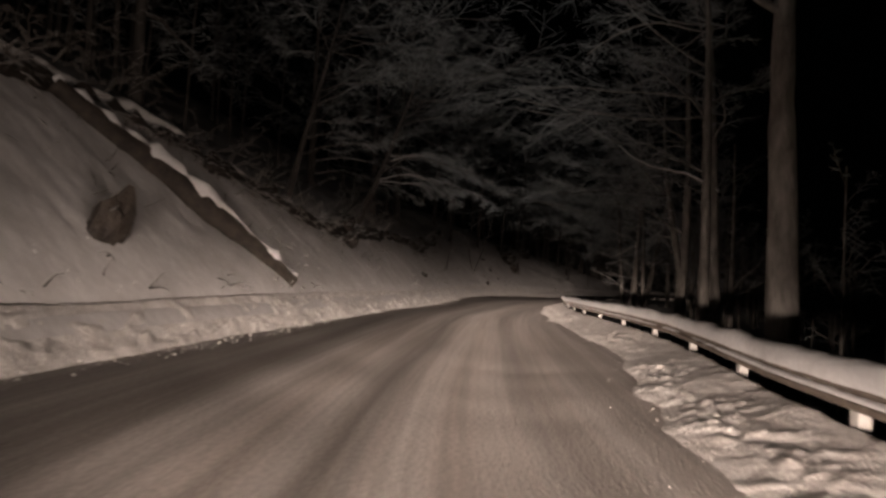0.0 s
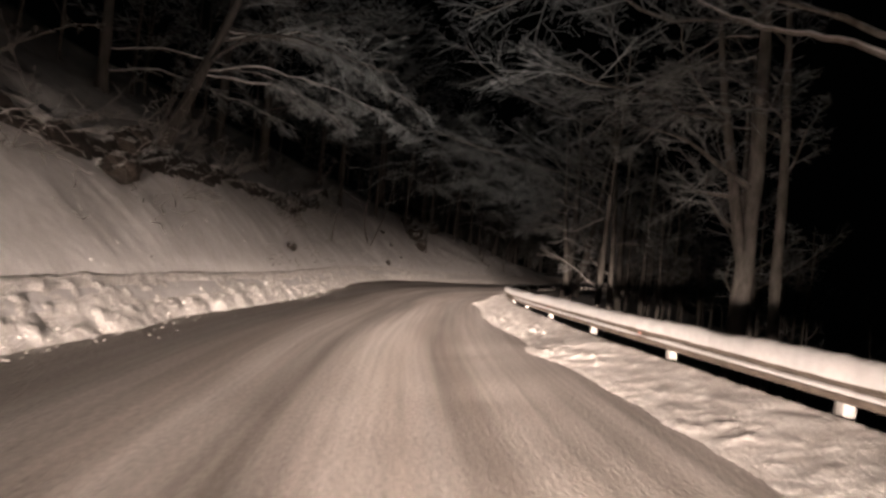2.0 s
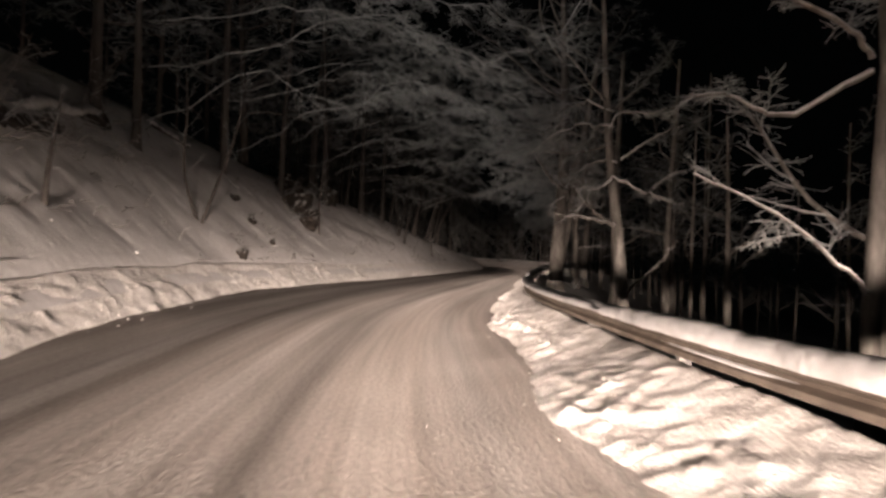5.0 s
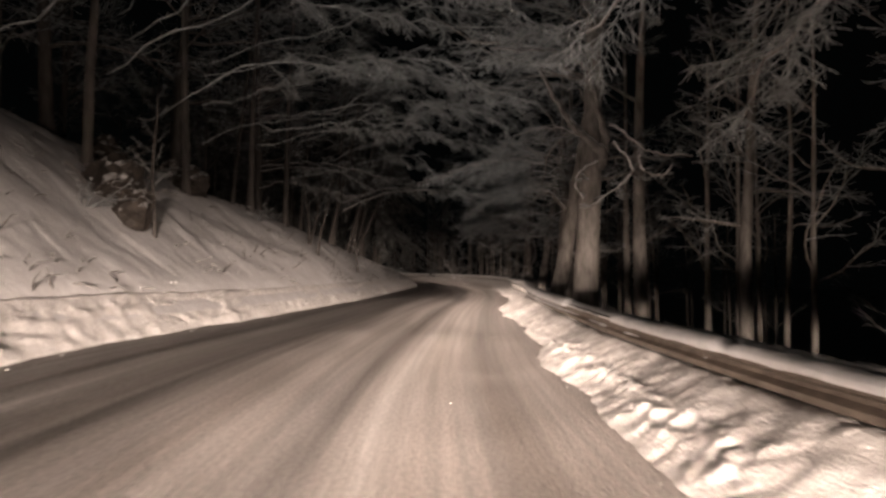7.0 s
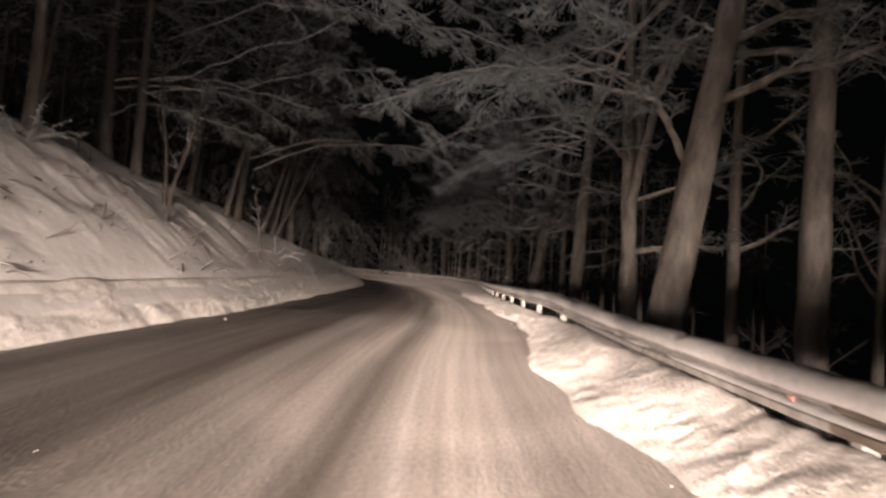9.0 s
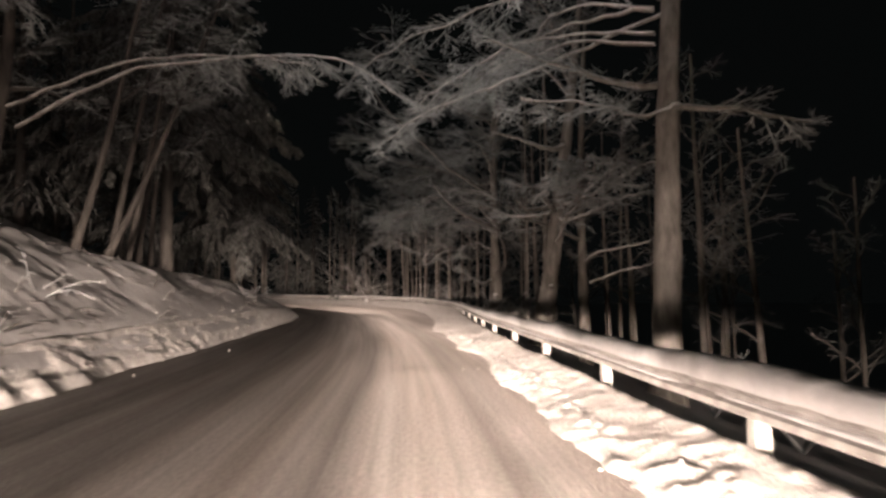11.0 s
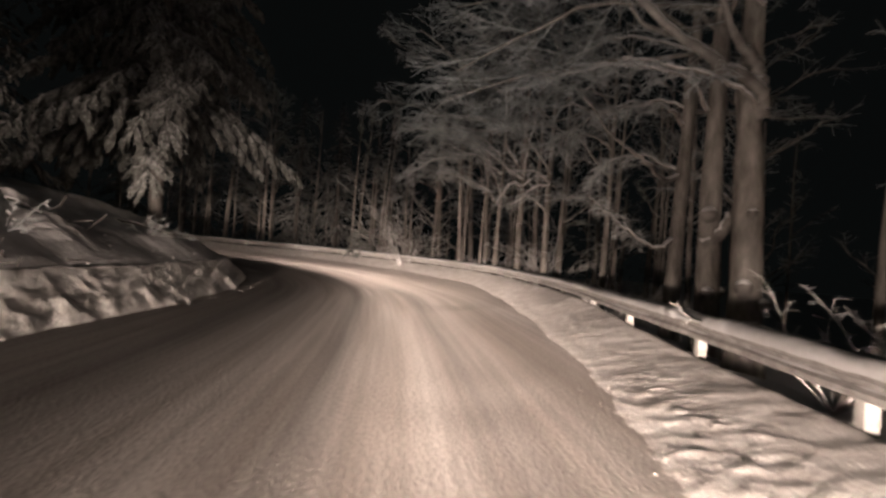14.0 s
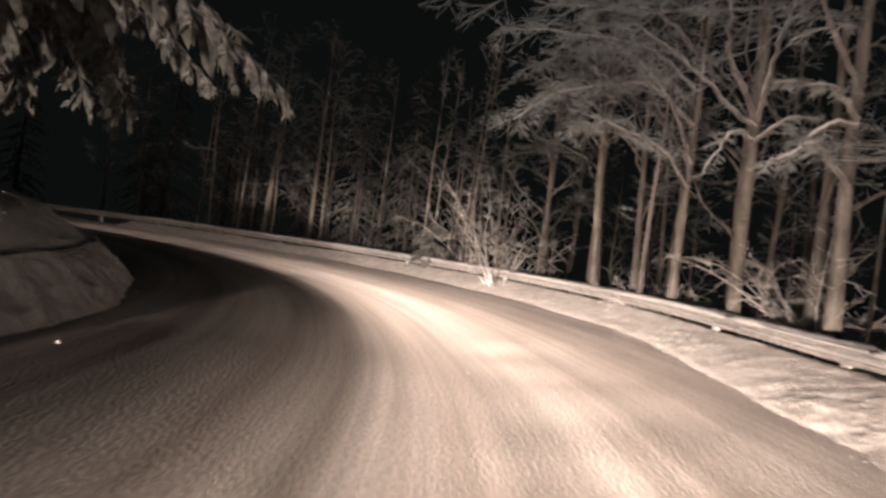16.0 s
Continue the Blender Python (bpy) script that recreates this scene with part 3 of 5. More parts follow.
def build_rail_snow():
    """The cap along the top edge and the line of snow in the trough of the beam."""
    s = np.arange(-4, 186, 0.06)
    loaf = [(-0.125, -0.03), (-0.14, 0.02), (-0.135, 0.4), (-0.115, 0.75), (-0.07, 0.95), (0.0, 1.0), (0.08, 0.93), (0.125, 0.6), (0.13, 0.1), (0.1, -0.02)]
    gap = rough(s * 0.35, s * 0, 61, 4)
    cover = np.clip((gap - np.interp(s, (40, 46, 70, 76, 102, 110), (0.2, 0.33, 0.33, 0.16, 0.18, 0.36))) * 16, 0.03, 1)
    height = np.interp(s, (-4, 6, 20, 36, 46, 50, 58, 66, 74, 84, 100, 112, 126, 150), (0.19, 0.19, 0.2, 0.17, 0.14, 0.07, 0.06, 0.12, 0.13, 0.14, 0.13, 0.11, 0.07, 0.08))
    thick = cover * height * (0.85 + 0.3 * lumps(s * 0.9, s * 0, 63) + 0.08 * lumps(s * 5, s * 0, 65))
    off, up = np.array(loaf).T
    S = np.repeat(s[:, None], len(loaf), 1)
    wide = np.clip(0.35 + thick / 0.14, 0.45, 1)[:, None] * (1 + 0.12 * (lumps(S * 3, S * 0 + up, 69) - 0.5))
    x, y = at(S, RAIL(S) - 0.02 + off * wide)
    z = rail_z(S) + 0.735 + np.where(up > 0.2, up * thick[:, None], up) + 0.012 * (lumps(S * 4, S * 0 + off * 9, 66) - 0.5)
    n, m = S.shape
    i = (np.arange(n - 1)[:, None] * m + np.arange(m - 1)).ravel()
    ob = new("snow_cap", mesh_of("snow_cap", np.stack([x.ravel(), y.ravel(), z.ravel()], 1), np.stack([i, i + 1, i + m + 1, i + m], 1), SNOW))
    tagged(ob, "broken cap of fresh snow lying on the guardrail", "snow", kind="stuff")
    ang = np.linspace(0, math.pi / 2, 5)
    keep = np.clip((rough(s * 0.5, s * 0, 71, 3) - 0.25) * 5, 0.02, 1)
    S = np.repeat(s[:, None], 5, 1)
    keep = keep * np.interp(s, (44, 47, 61, 64, 80, 90), (1, 0.03, 0.03, 1, 1, 0.5))
    r = 0.008 + 0.034 * keep[:, None] + 0.008 * lumps(S * 7, S * 0, 73)
    x, y = at(S, RAIL(S) - 0.012 - np.cos(ang) * (0.012 + 0.05 * keep[:, None]))
    z = rail_z(S) + 0.578 + np.sin(ang) * r
    n, m = S.shape
    i = (np.arange(n - 1)[:, None] * m + np.arange(m - 1)).ravel()
    ob = new("snow_line", mesh_of("snow_line", np.stack([x.ravel(), y.ravel(), z.ravel()], 1), np.stack([i, i + 1, i + m + 1, i + m], 1), SNOW))
    tagged(ob, "snow lodged in the trough of the guardrail beam", "snow", kind="stuff")


# ---------- trees ----------
def bough(rng, p, d, length, r0, r1, n, wander, lift):
    """A wandering line of n steps from p along d, and its radii."""
    shake = rng.normal(0, wander, (n, 3)).tolist()
    x, y, z = (float(c) for c in p)
    u, v, w = (float(c) for c in d)
    m = math.sqrt(u * u + v * v + w * w) + 1e-9
    u, v, w, step = u / m, v / m, w / m, length / n
    pts = [(x, y, z)]
    for a, b, c in shake:
        u, v, w = u + a, v + b, w + c + lift
        m = math.sqrt(u * u + v * v + w * w) + 1e-9
        u, v, w = u / m, v / m, w / m
        x, y, z = x + u * step, y + v * step, z + w * step
        pts.append((x, y, z))
    return np.array(pts), np.linspace(r0, r1, n + 1)


def sprays(rng, line, count, length, r, spread, lift, wander, start=0.25, flat=0.35, n=3):
    """Side shoots along a line, mostly in the plane in which it lies."""
    pts = line[0].tolist()
    last = len(pts) - 2
    out = []
    co, si = math.cos(spread), math.sin(spread)
    for k, (a, g, h) in enumerate(zip(rng.random(count).tolist(), rng.normal(0, flat, count).tolist(), rng.uniform(0.6, 1.2, count).tolist())):
        u = start + (1 - start) * (k + a) / count
        f = u * (last + 1)
        i = min(int(f), last)
        p, q = pts[i], pts[i + 1]
        tx, ty, tz = q[0] - p[0], q[1] - p[1], q[2] - p[2]
        m = math.sqrt(tx * tx + ty * ty + tz * tz) + 1e-9
        f -= i
        base = (p[0] + tx * f, p[1] + ty * f, p[2] + tz * f)
        tx, ty, tz = tx / m, ty / m, tz / m
        e = math.sqrt(tx * tx + ty * ty) + 1e-3
        sgn = si if k % 2 else -si
        d = (tx * co + sgn * ty / e, ty * co - sgn * tx / e, tz * co + g)
        out.append(bough(rng, base, d, length * (1.15 - 0.7 * u) * h, r * (1.1 - 0.5 * u), r * 0.45, n, wander, lift))
    return out


def broadleaf(name, seed, height=14, r=0.25, clear=3.0, limbs=10, reach=4.5, lean=(0, 0), wander=0.05, subs=8, twigs=7, lets=4, toward=None,
              bark=None, fork=0, low=(), twig_r=0.011, lift=0.05, over=False, canopy=0, rise=0.0):
    """A bare frosted tree, standing at the origin: trunk, limbs and a crown of twigs."""
    rng = np.random.default_rng(seed)
    tree = new(name)
    d0 = np.array([lean[0], lean[1], 1.0])
    n = 28
    pts, rad = bough(rng, (0, 0, -0.7), d0, height, r * 1.0, r * 0.25, n, wander * 0.2, 0.01)
    rad = rad * (1 + 0.045 * rng.normal(size=n + 1))
    rad[0], rad[1], rad[2] = r * 1.6, r * 1.32, r * 1.1
    part("trunk", mesh_of("trunk", *tubes([(pts, rad)], 10), bark or BEECH), tree)
    trunks = [(pts, rad)]
    for k in range(fork):
        i = 8 + 2 * k
        a = rng.uniform(0, 6.28)
        line = bough(rng, pts[i], (math.cos(a) * 0.2, math.sin(a) * 0.2, 1), height * 0.6, rad[i] * 0.75, 0.04, 9, 0.06, 0.08)
        part("limb", mesh_of("limb", *tubes([line], 8), bark or BEECH), tree)
        trunks.append(line)
    heights = [clear + (height - clear - 1.5) * ((k + rng.uniform(0, 0.9)) / limbs) for k in range(limbs)] + list(rng.uniform(6.3, height - 2.0, canopy)) + list(low)
    crown = []
    for k, h in enumerate(heights):
        tp, tr = trunks[k % len(trunks)]
        i = int(np.clip(np.searchsorted(tp[:, 2], h), 1, len(tp) - 2))
        a = rng.uniform(0, 6.28) if toward is None or rng.random() < 0.25 else toward + rng.normal(0, 0.9)
        share = (h - clear) / max(height - clear, 1)
        d = (math.cos(a), math.sin(a), rng.uniform(-0.1, 0.7) + 0.5 * max(share, 0) + rise)
        ln = reach * rng.uniform(0.55, 1.2) * (1.0 - 0.35 * max(share, 0))
        if over and h > clear + 2.5:
            ln = ln * 1.25
        if k >= limbs:
            a = toward + rng.normal(0, 0.5)
            d, ln = (math.cos(a), math.sin(a), rng.uniform(0.0, 0.35)), rng.uniform(6.0, 9.0)
        limb = bough(rng, tp[i], d, ln, min(tr[i] * 0.45, 0.085), 0.02, 8, 0.16, lift * 0.3)
        part("limb", mesh_of("limb", *tubes([limb], 6), bark or BEECH), tree)
        for sub in sprays(rng, limb, subs, ln * 0.42, 0.026, 0.85, lift * 0.2, 0.12):
            crown.append(sub)
            for tw in sprays(rng, sub, twigs, ln * 0.18, twig_r * 1.1, 0.8, -0.03, 0.15, 0.15, 0.3, 2):
                crown.append(tw)
                if lets:
                    crown += sprays(rng, tw, lets, ln * 0.085, twig_r * 0.85, 0.75, -0.05, 0.18, 0.2, 0.4, 1)
    if crown:
        part("crown", mesh_of("crown", *tubes(crown, 3), FROST), tree)
    return tree


def len_of(pts):
    return float(np.linalg.norm(pts[-1] - pts[0]))


def bough_pad(rng, pts, width):
    """The dense needles of one conifer bough: a lumpy, drooping mass with a ragged edge, thicker along its middle."""
    n, m = 5, 5
    u, v = np.linspace(0.12, 1.04, n), np.linspace(-1, 1, m)
    knots = np.linspace(0, 1, len(pts))
    axis = np.stack([np.interp(u, knots, pts[:, k]) for k in range(3)], 1)
    axis[:, 2] -= 0.25 * width * u
    along_ = np.gradient(axis, axis=0)
    side = np.stack([-along_[:, 1], along_[:, 0], 0 * u], 1)
    side /= np.linalg.norm(side, axis=1)[:, None] + 1e-9
    wide = width * np.interp(u, (0.1, 0.45, 0.8, 1.04), (0.45, 1.0, 0.85, 0.12))[:, None] * (1 + 0.3 * rng.normal(size=(n, m)))
    mid = axis[:, None] + side[:, None] * (wide * v)[:, :, None]
    hang = width * (0.75 * v ** 2 + 0.3 * np.abs(rng.normal(size=(n, m))) * (np.abs(v) > 0.5)) + rng.normal(0, 0.02, (n, m))
    mid[:, :, 2] -= hang
    thick = 0.3 * width * (1 - 0.85 * v ** 2) + 0.005
    top, low = mid.copy(), mid.copy()
    top[:, :, 2] += thick
    low[:, :, 2] -= thick * 1.4
    verts = [tuple(p) for p in np.concatenate([top.reshape(-1, 3), low.reshape(-1, 3)])]
    faces = []
    for i in range(n - 1):
        for j in range(m - 1):
            a = i * m + j
            faces += [(a, a + 1, a + m + 1, a + m), (a + n * m, a + m + n * m, a + m + 1 + n * m, a + 1 + n * m)]
    return verts, faces


def fir(name, seed, height=16, r=0.2, first=1.5, reach=3.2, step=0.42, per=5, twigs=16, droop=0.10, clumps=0):
    """A snow-laden conifer with hanging boughs."""
    rng = np.random.default_rng(seed)
    tree = new(name)
    pts, rad = bough(rng, (0, 0, -0.7), (0, 0, 1), height + 0.7, r * 1.15, 0.03, 12, 0.01, 0.02)
    part("trunk", mesh_of("trunk", *tubes([(pts, rad)], 8), DARK_BARK), tree)
    z, thick, thin, pads, webs = first, [], [], [], []
    while z < height - 0.4:
        share = (z - first) / (height - first)
        for k in range(per):
            a = rng.uniform(0, 6.28)
            ln = reach * (1 - share) ** 0.8 * rng.uniform(0.65, 1.1) + 0.25
            p = np.array([np.interp(z, pts[:, 2], pts[:, 0]), np.interp(z, pts[:, 2], pts[:, 1]), z + rng.uniform(-0.15, 0.15)])
            b = bough(rng, p, (math.cos(a), math.sin(a), 0.10 - 0.25 * (1 - share)), ln, 0.03, 0.012, 6, 0.06, -droop)
            thin.append(b)
            for q in sprays(rng, b, int(twigs * (0.4 + 0.6 * ln / reach)), ln * 0.26, 0.055, 0.7, -0.30, 0.12, 0.12, 0.12):
                pp, _ = q
                thick.append((pp, np.array([0.016, 0.06, 0.054, 0.012]) * rng.uniform(0.7, 1.3)))
                if clumps:
                    pad = bough_pad(rng, pp, 0.07 + 0.085 * len_of(pp))
                    webs += [tuple(i + len(pads) for i in f) for f in pad[1]]
                    pads += pad[0]
                    for c in sprays(rng, q, clumps, ln * 0.085, 0.05, 0.8, -0.45, 0.2, 0.2, 0.3, 2):
                        thick.append((c[0], np.array([0.018, 0.064, 0.016]) * rng.uniform(0.7, 1.3)))
        z += step * rng.uniform(0.8, 1.2)
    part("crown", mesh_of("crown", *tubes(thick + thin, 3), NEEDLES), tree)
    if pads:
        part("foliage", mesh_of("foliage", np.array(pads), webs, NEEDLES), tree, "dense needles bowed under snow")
    return tree


def stand(tree, x, y, turn=0.0, size=1.0, sink=0.0, z=None):
    tree.matrix_basis = Matrix.Translation((x, y, (place_z(x, y) if z is None else z) - sink)) @ Matrix.Rotation(radians(turn), 4, "Z") @ Matrix.Scale(size, 4)
    return tree


build_ground()
build_road()
build_banks()
build_guardrail()
build_rail_snow()


def add_arms(t, seed, arms, twigs_on, hang=0.0, r=0.075, mat=None, wig=0.0):
    """Limbs thick with snow, through given places, with their sprays of twigs."""
    rng = np.random.default_rng(seed + 500)
    foot = np.array(t.matrix_basis.translation)
    for arm in arms:
        spray = []
        p = np.array(arm, float) - foot
        p = np.vstack([2 * p[0] - p[1], p, 2 * p[-1] - p[-2]])
        line = []
        for i in range(1, len(p) - 2):
            for u in np.linspace(0, 1, 6, endpoint=i == len(p) - 3):
                a, b, c, d = p[i - 1:i + 3]
                line.append(0.5 * (2 * b + (c - a) * u + (2 * a - 5 * b + 4 * c - d) * u * u + (3 * b - a - 3 * c + d) * u ** 3))
        line = np.array(line)
        line[1:] += rng.normal(0, 0.022, (len(line) - 1, 3))
        if wig:
            drift = rng.normal(0, wig, (len(line), 3)).cumsum(0)
            line += drift - drift[:1] - np.linspace(0, 1, len(line))[:, None] * (drift[-1:] - drift[:1])
        rad = np.linspace(r, max(0.018, 0.3 * r), len(line)) * (1 + 0.06 * rng.normal(size=len(line)))
        limb = part("limb", mesh_of("limb", *tubes([(line, rad)], 8), mat or SNOWY), t, "crooked limb lined with snow")
        size = min(np.linalg.norm(line[-1] - line[0]), 4.5)
        for sub in sprays(rng, (line, rad), twigs_on, size * 0.28, 0.018, 0.75, -0.01 - hang, 0.14, 0.35):
            spray.append(sub)
            for tw in sprays(rng, sub, 7, size * 0.12, 0.013, 0.75, -0.02 - 2 * hang, 0.16, 0.15, 0.3, 2):
                spray.append(tw)
                spray += sprays(rng, tw, 4, size * 0.06, 0.011, 0.75, -0.03 - 3 * hang, 0.2, 0.2, 0.4, 1)
        if spray:
            tagged(part("spray", mesh_of("spray", *tubes(spray, 3), FROST), limb), kind="stuff")


def overhang(t, seed, tips, lean=(0, 0)):
    """Thin boughs that arch out from the trunk to the given tips, hung with frosted sprays."""
    rng = np.random.default_rng(seed + 900)
    x, y, z = t.matrix_basis.translation
    arms = []
    for tip in tips:
        tip = np.array(tip)
        far = math.hypot(tip[0] - x, tip[1] - y)
        h = tip[2] + 0.1 * far + rng.uniform(-0.3, 0.5)
        root = np.array([x + lean[0] * (h - z), y + lean[1] * (h - z), h])
        side = np.array([tip[1] - y, x - tip[0], 0]) / max(far, 0.1) * rng.normal(0, 0.3)
        arms.append([root, root + (tip - root) * 0.35 + side + (0, 0, 0.55), root + (tip - root) * 0.7 + side + (0, 0, 0.45), tip])
    add_arms(t, seed + 60, arms, 17, 0.10, 0.045, wig=0.05)


def hero(x, y, seed, label, arms=(), twigs_on=6, arm_r=0.075, stems=(), stem_r=0.15, knots=(), hang=0.03, tips=(), **kw):
    """A tree by the road; arms: further limbs through given places; stems: thick bare ones; knots: (height, bearing, size) of burls on the trunk."""
    t = stand(broadleaf("beech_tree", seed, **kw), x, y)
    add_arms(t, seed, arms, twigs_on, hang, arm_r)
    add_arms(t, seed + 40, stems, 0, 0.0, stem_r, LIMB)
    overhang(t, seed, tips, kw.get("lean", (0, 0)))
    lean = kw.get("lean", (0, 0))
    for up, bearing, size in knots:
        out = np.array([math.cos(bearing), math.sin(bearing), 0.35])
        foot = np.array([lean[0] * (up + 0.7), lean[1] * (up + 0.7), up]) + out * (kw["r"] * 0.55)
        line = np.array([foot + out * size * u for u in (0, 0.5, 1.0, 1.5, 1.8)])
        part("knot", mesh_of("knot", *tubes([(line, np.array([1.1, 1.15, 1.0, 0.7, 0.1]) * size)], 9), LIMB), t, "swollen knot with snow on it")
    return tagged(t, label, "tree", "beeches beside the road")


LEFT = math.pi * 0.9
hero(8.0, 14.7, 1, "thick smooth grey beech trunk behind the guardrail", r=0.33, clear=6, limbs=5, height=16)
hero(11.4, 27.4, 2, "tall grey beech with one snow-lined low limb", r=0.24, clear=6, limbs=7, height=16, toward=LEFT, over=True, canopy=5, twigs_on=1, arms=[[(11.3, 27.4, 5.2), (10.3, 28.06, 5.89), (9.26, 28.81, 6.22), (8.55, 29.53, 6.73), (8.2, 30.22, 7.29)]])
hero(8.9, 21.5, 28, "slender straight beech behind the guardrail", r=0.16, clear=6.5, limbs=6, height=15)
hero(13.1, 34.0, 29, "slim beech standing close beside a thicker one", r=0.19, clear=5.5, limbs=7, height=14, toward=LEFT)
hero(12.1, 34.2, 3, "grey beech with frost patches on its bark", tips=[(11.3, 40.8, 5.9), (10.4, 42.5, 6.6), (11.8, 39.5, 7.2)], r=0.3, clear=3.5, limbs=10, height=15, fork=1, toward=LEFT, over=True, canopy=5)
hero(13.65, 48.6, 4, "slim grey beech with bare frosted side limbs", r=0.17, clear=6, limbs=8, height=14, toward=LEFT, over=True, canopy=5, twigs_on=4, arm_r=0.05,
     arms=[[(13.6, 48.6, 4.5), (13.09, 48.52, 4.84), (11.93, 48.66, 5.35), (10.87, 48.79, 5.96)], [(13.6, 48.6, 4.3), (12.09, 48.7, 3.55), (11.25, 48.78, 3.78), (10.64, 48.83, 3.72)],
           [(13.7, 48.6, 0.9), (13.36, 48.47, 1.13), (11.97, 48.66, 2.12), (10.72, 48.81, 2.62)]])
hero(14.34, 48.9, 5, "slim grey beech close to its neighbour", r=0.17, clear=3, limbs=8, lets=2, height=14)
hero(15.4, 58.4, 6, "beech with forked frosted limbs over the rail", tips=[(13.1, 62.7, 4.3), (16.7, 63.7, 3.6), (14.6, 62.0, 5.6), (16.2, 62.6, 4.8)], r=0.22, clear=4.6, limbs=6, height=12, reach=3.0, lean=(-0.09, 0.01), toward=LEFT, twigs_on=7, arm_r=0.055, hang=0.06,
     arms=[[(14.81, 58.49, 3.78), (15.36, 58.2, 3.48), (15.96, 57.89, 3.22), (16.58, 57.58, 3.0)], [(15.94, 58.11, 3.45), (16.12, 57.89, 3.69), (16.57, 57.58, 3.99)],
           [(15.05, 58.4, 4.28), (15.53, 58.14, 4.67), (15.94, 57.9, 4.97), (16.56, 57.59, 5.28)], [(14.9, 58.49, 3.75), (14.4, 58.47, 3.41), (13.87, 58.48, 3.41)],
           [(14.8, 58.55, 5.07), (14.9, 58.35, 5.57), (15.56, 58.02, 5.6), (16.09, 57.74, 5.66)]],
     stems=[[(14.95, 58.5, 2.35), (14.55, 58.57, 2.62), (14.16, 58.54, 2.86), (13.75, 58.52, 3.18)], [(14.9, 58.5, 2.4), (14.2, 58.58, 2.57), (13.64, 58.67, 2.61), (13.12, 58.73, 2.65)],
            [(15.2, 58.35, 0.2), (15.41, 58.29, 0.61), (15.94, 58.0, 1.15), (16.22, 57.8, 1.55), (16.43, 57.63, 2.0)]], stem_r=0.06)
hero(19.38, 72.1, 7, "broad old beech with crooked limbs spreading from its fork", tips=[(13.9, 66.8, 5.4), (15.6, 69.0, 6.4), (15.9, 66.8, 7.2)], r=0.4, clear=7.0, limbs=8, height=16, lean=(0.07, 0.0), reach=5.5, toward=LEFT, over=True, twigs_on=5, arm_r=0.045, hang=0.05,
     arms=[[(19.95, 71.6, 5.42), (20.15, 71.15, 5.15), (20.52, 70.89, 4.71), (20.93, 70.6, 4.52), (21.61, 70.19, 4.45)], [(20.0, 71.5, 4.95), (20.31, 71.07, 4.24), (20.09, 71.1, 3.8), (19.66, 71.23, 3.47), (19.07, 71.43, 3.06)],
           [(19.6, 71.7, 4.4), (19.05, 71.66, 4.09), (18.88, 71.64, 3.7), (18.99, 71.47, 3.32)], [(20.62, 71.01, 4.76), (20.48, 70.99, 4.31), (20.68, 70.81, 3.99), (21.04, 70.55, 3.98), (21.13, 70.43, 4.26)]],
     stems=[[(19.8, 71.9, 4.3), (19.75, 71.6, 4.6), (19.26, 71.56, 4.94), (18.86, 71.64, 5.26), (18.4, 71.7, 5.9), (17.8, 71.8, 6.9)], [(19.83, 71.7, 4.68), (19.76, 71.5, 5.06), (19.5, 71.4, 5.6), (19.2, 71.3, 6.6)]], stem_r=0.16)
hero(26.2, 72.9, 8, "straight beech deeper in the forest", r=0.26, clear=4, limbs=9, lets=2, height=15)
hero(22.1, 78.35, 9, "leaning beech with pale bark and frosted limbs", tips=[(23.2, 79.8, 5.0), (18.2, 75.7, 7.1), (21.0, 80.5, 6.3)], r=0.33, clear=3.5, limbs=10, height=15, reach=5.5, lean=(0.2, -0.07), toward=LEFT, over=True, canopy=5, arms=[[(23.6, 78.9, 3.2), (22.53, 78.52, 4.05), (22.08, 78.39, 4.39), (21.28, 78.44, 4.41)]])
hero(26.3, 78.4, 10, "tall straight beech trunk", r=0.35, clear=6, limbs=6, lets=2, height=16)
hero(26.3, 83.6, 11, "beech dividing low into upright frosted limbs", tips=[(22.3, 86.3, 6.1), (20.2, 85.1, 5.6), (24.5, 86.7, 7.4), (20.2, 87.6, 5.7), (22.8, 84.5, 6.9), (24.0, 88.0, 6.2)], r=0.26, clear=2.4, limbs=12, height=13, fork=3)
hero(28.7, 82.4, 12, "slender beech behind the leaning one", r=0.21, clear=3, limbs=8, lets=2, height=14)
hero(32.0, 93.65, 13, "thick straight beech trunk in the dark", tips=[(29.3, 99.3, 6.3), (31.6, 99.7, 7.0), (30.3, 98.9, 6.8), (28.0, 100.6, 7.2), (29.4, 100.6, 6.0)], r=0.33, clear=5, limbs=9, height=17, reach=5, twigs_on=12, arm_r=0.05, arms=[[(32.5, 93.6, 7.4), (31.6, 96.6, 7.0), (30.3, 98.5, 6.5), (29.1, 99.3, 5.9), (28.4, 99.9, 5.2)], [(32.4, 93.4, 5.3), (31.21, 93.25, 4.89), (30.19, 93.34, 5.01), (28.63, 93.74, 5.05)]])
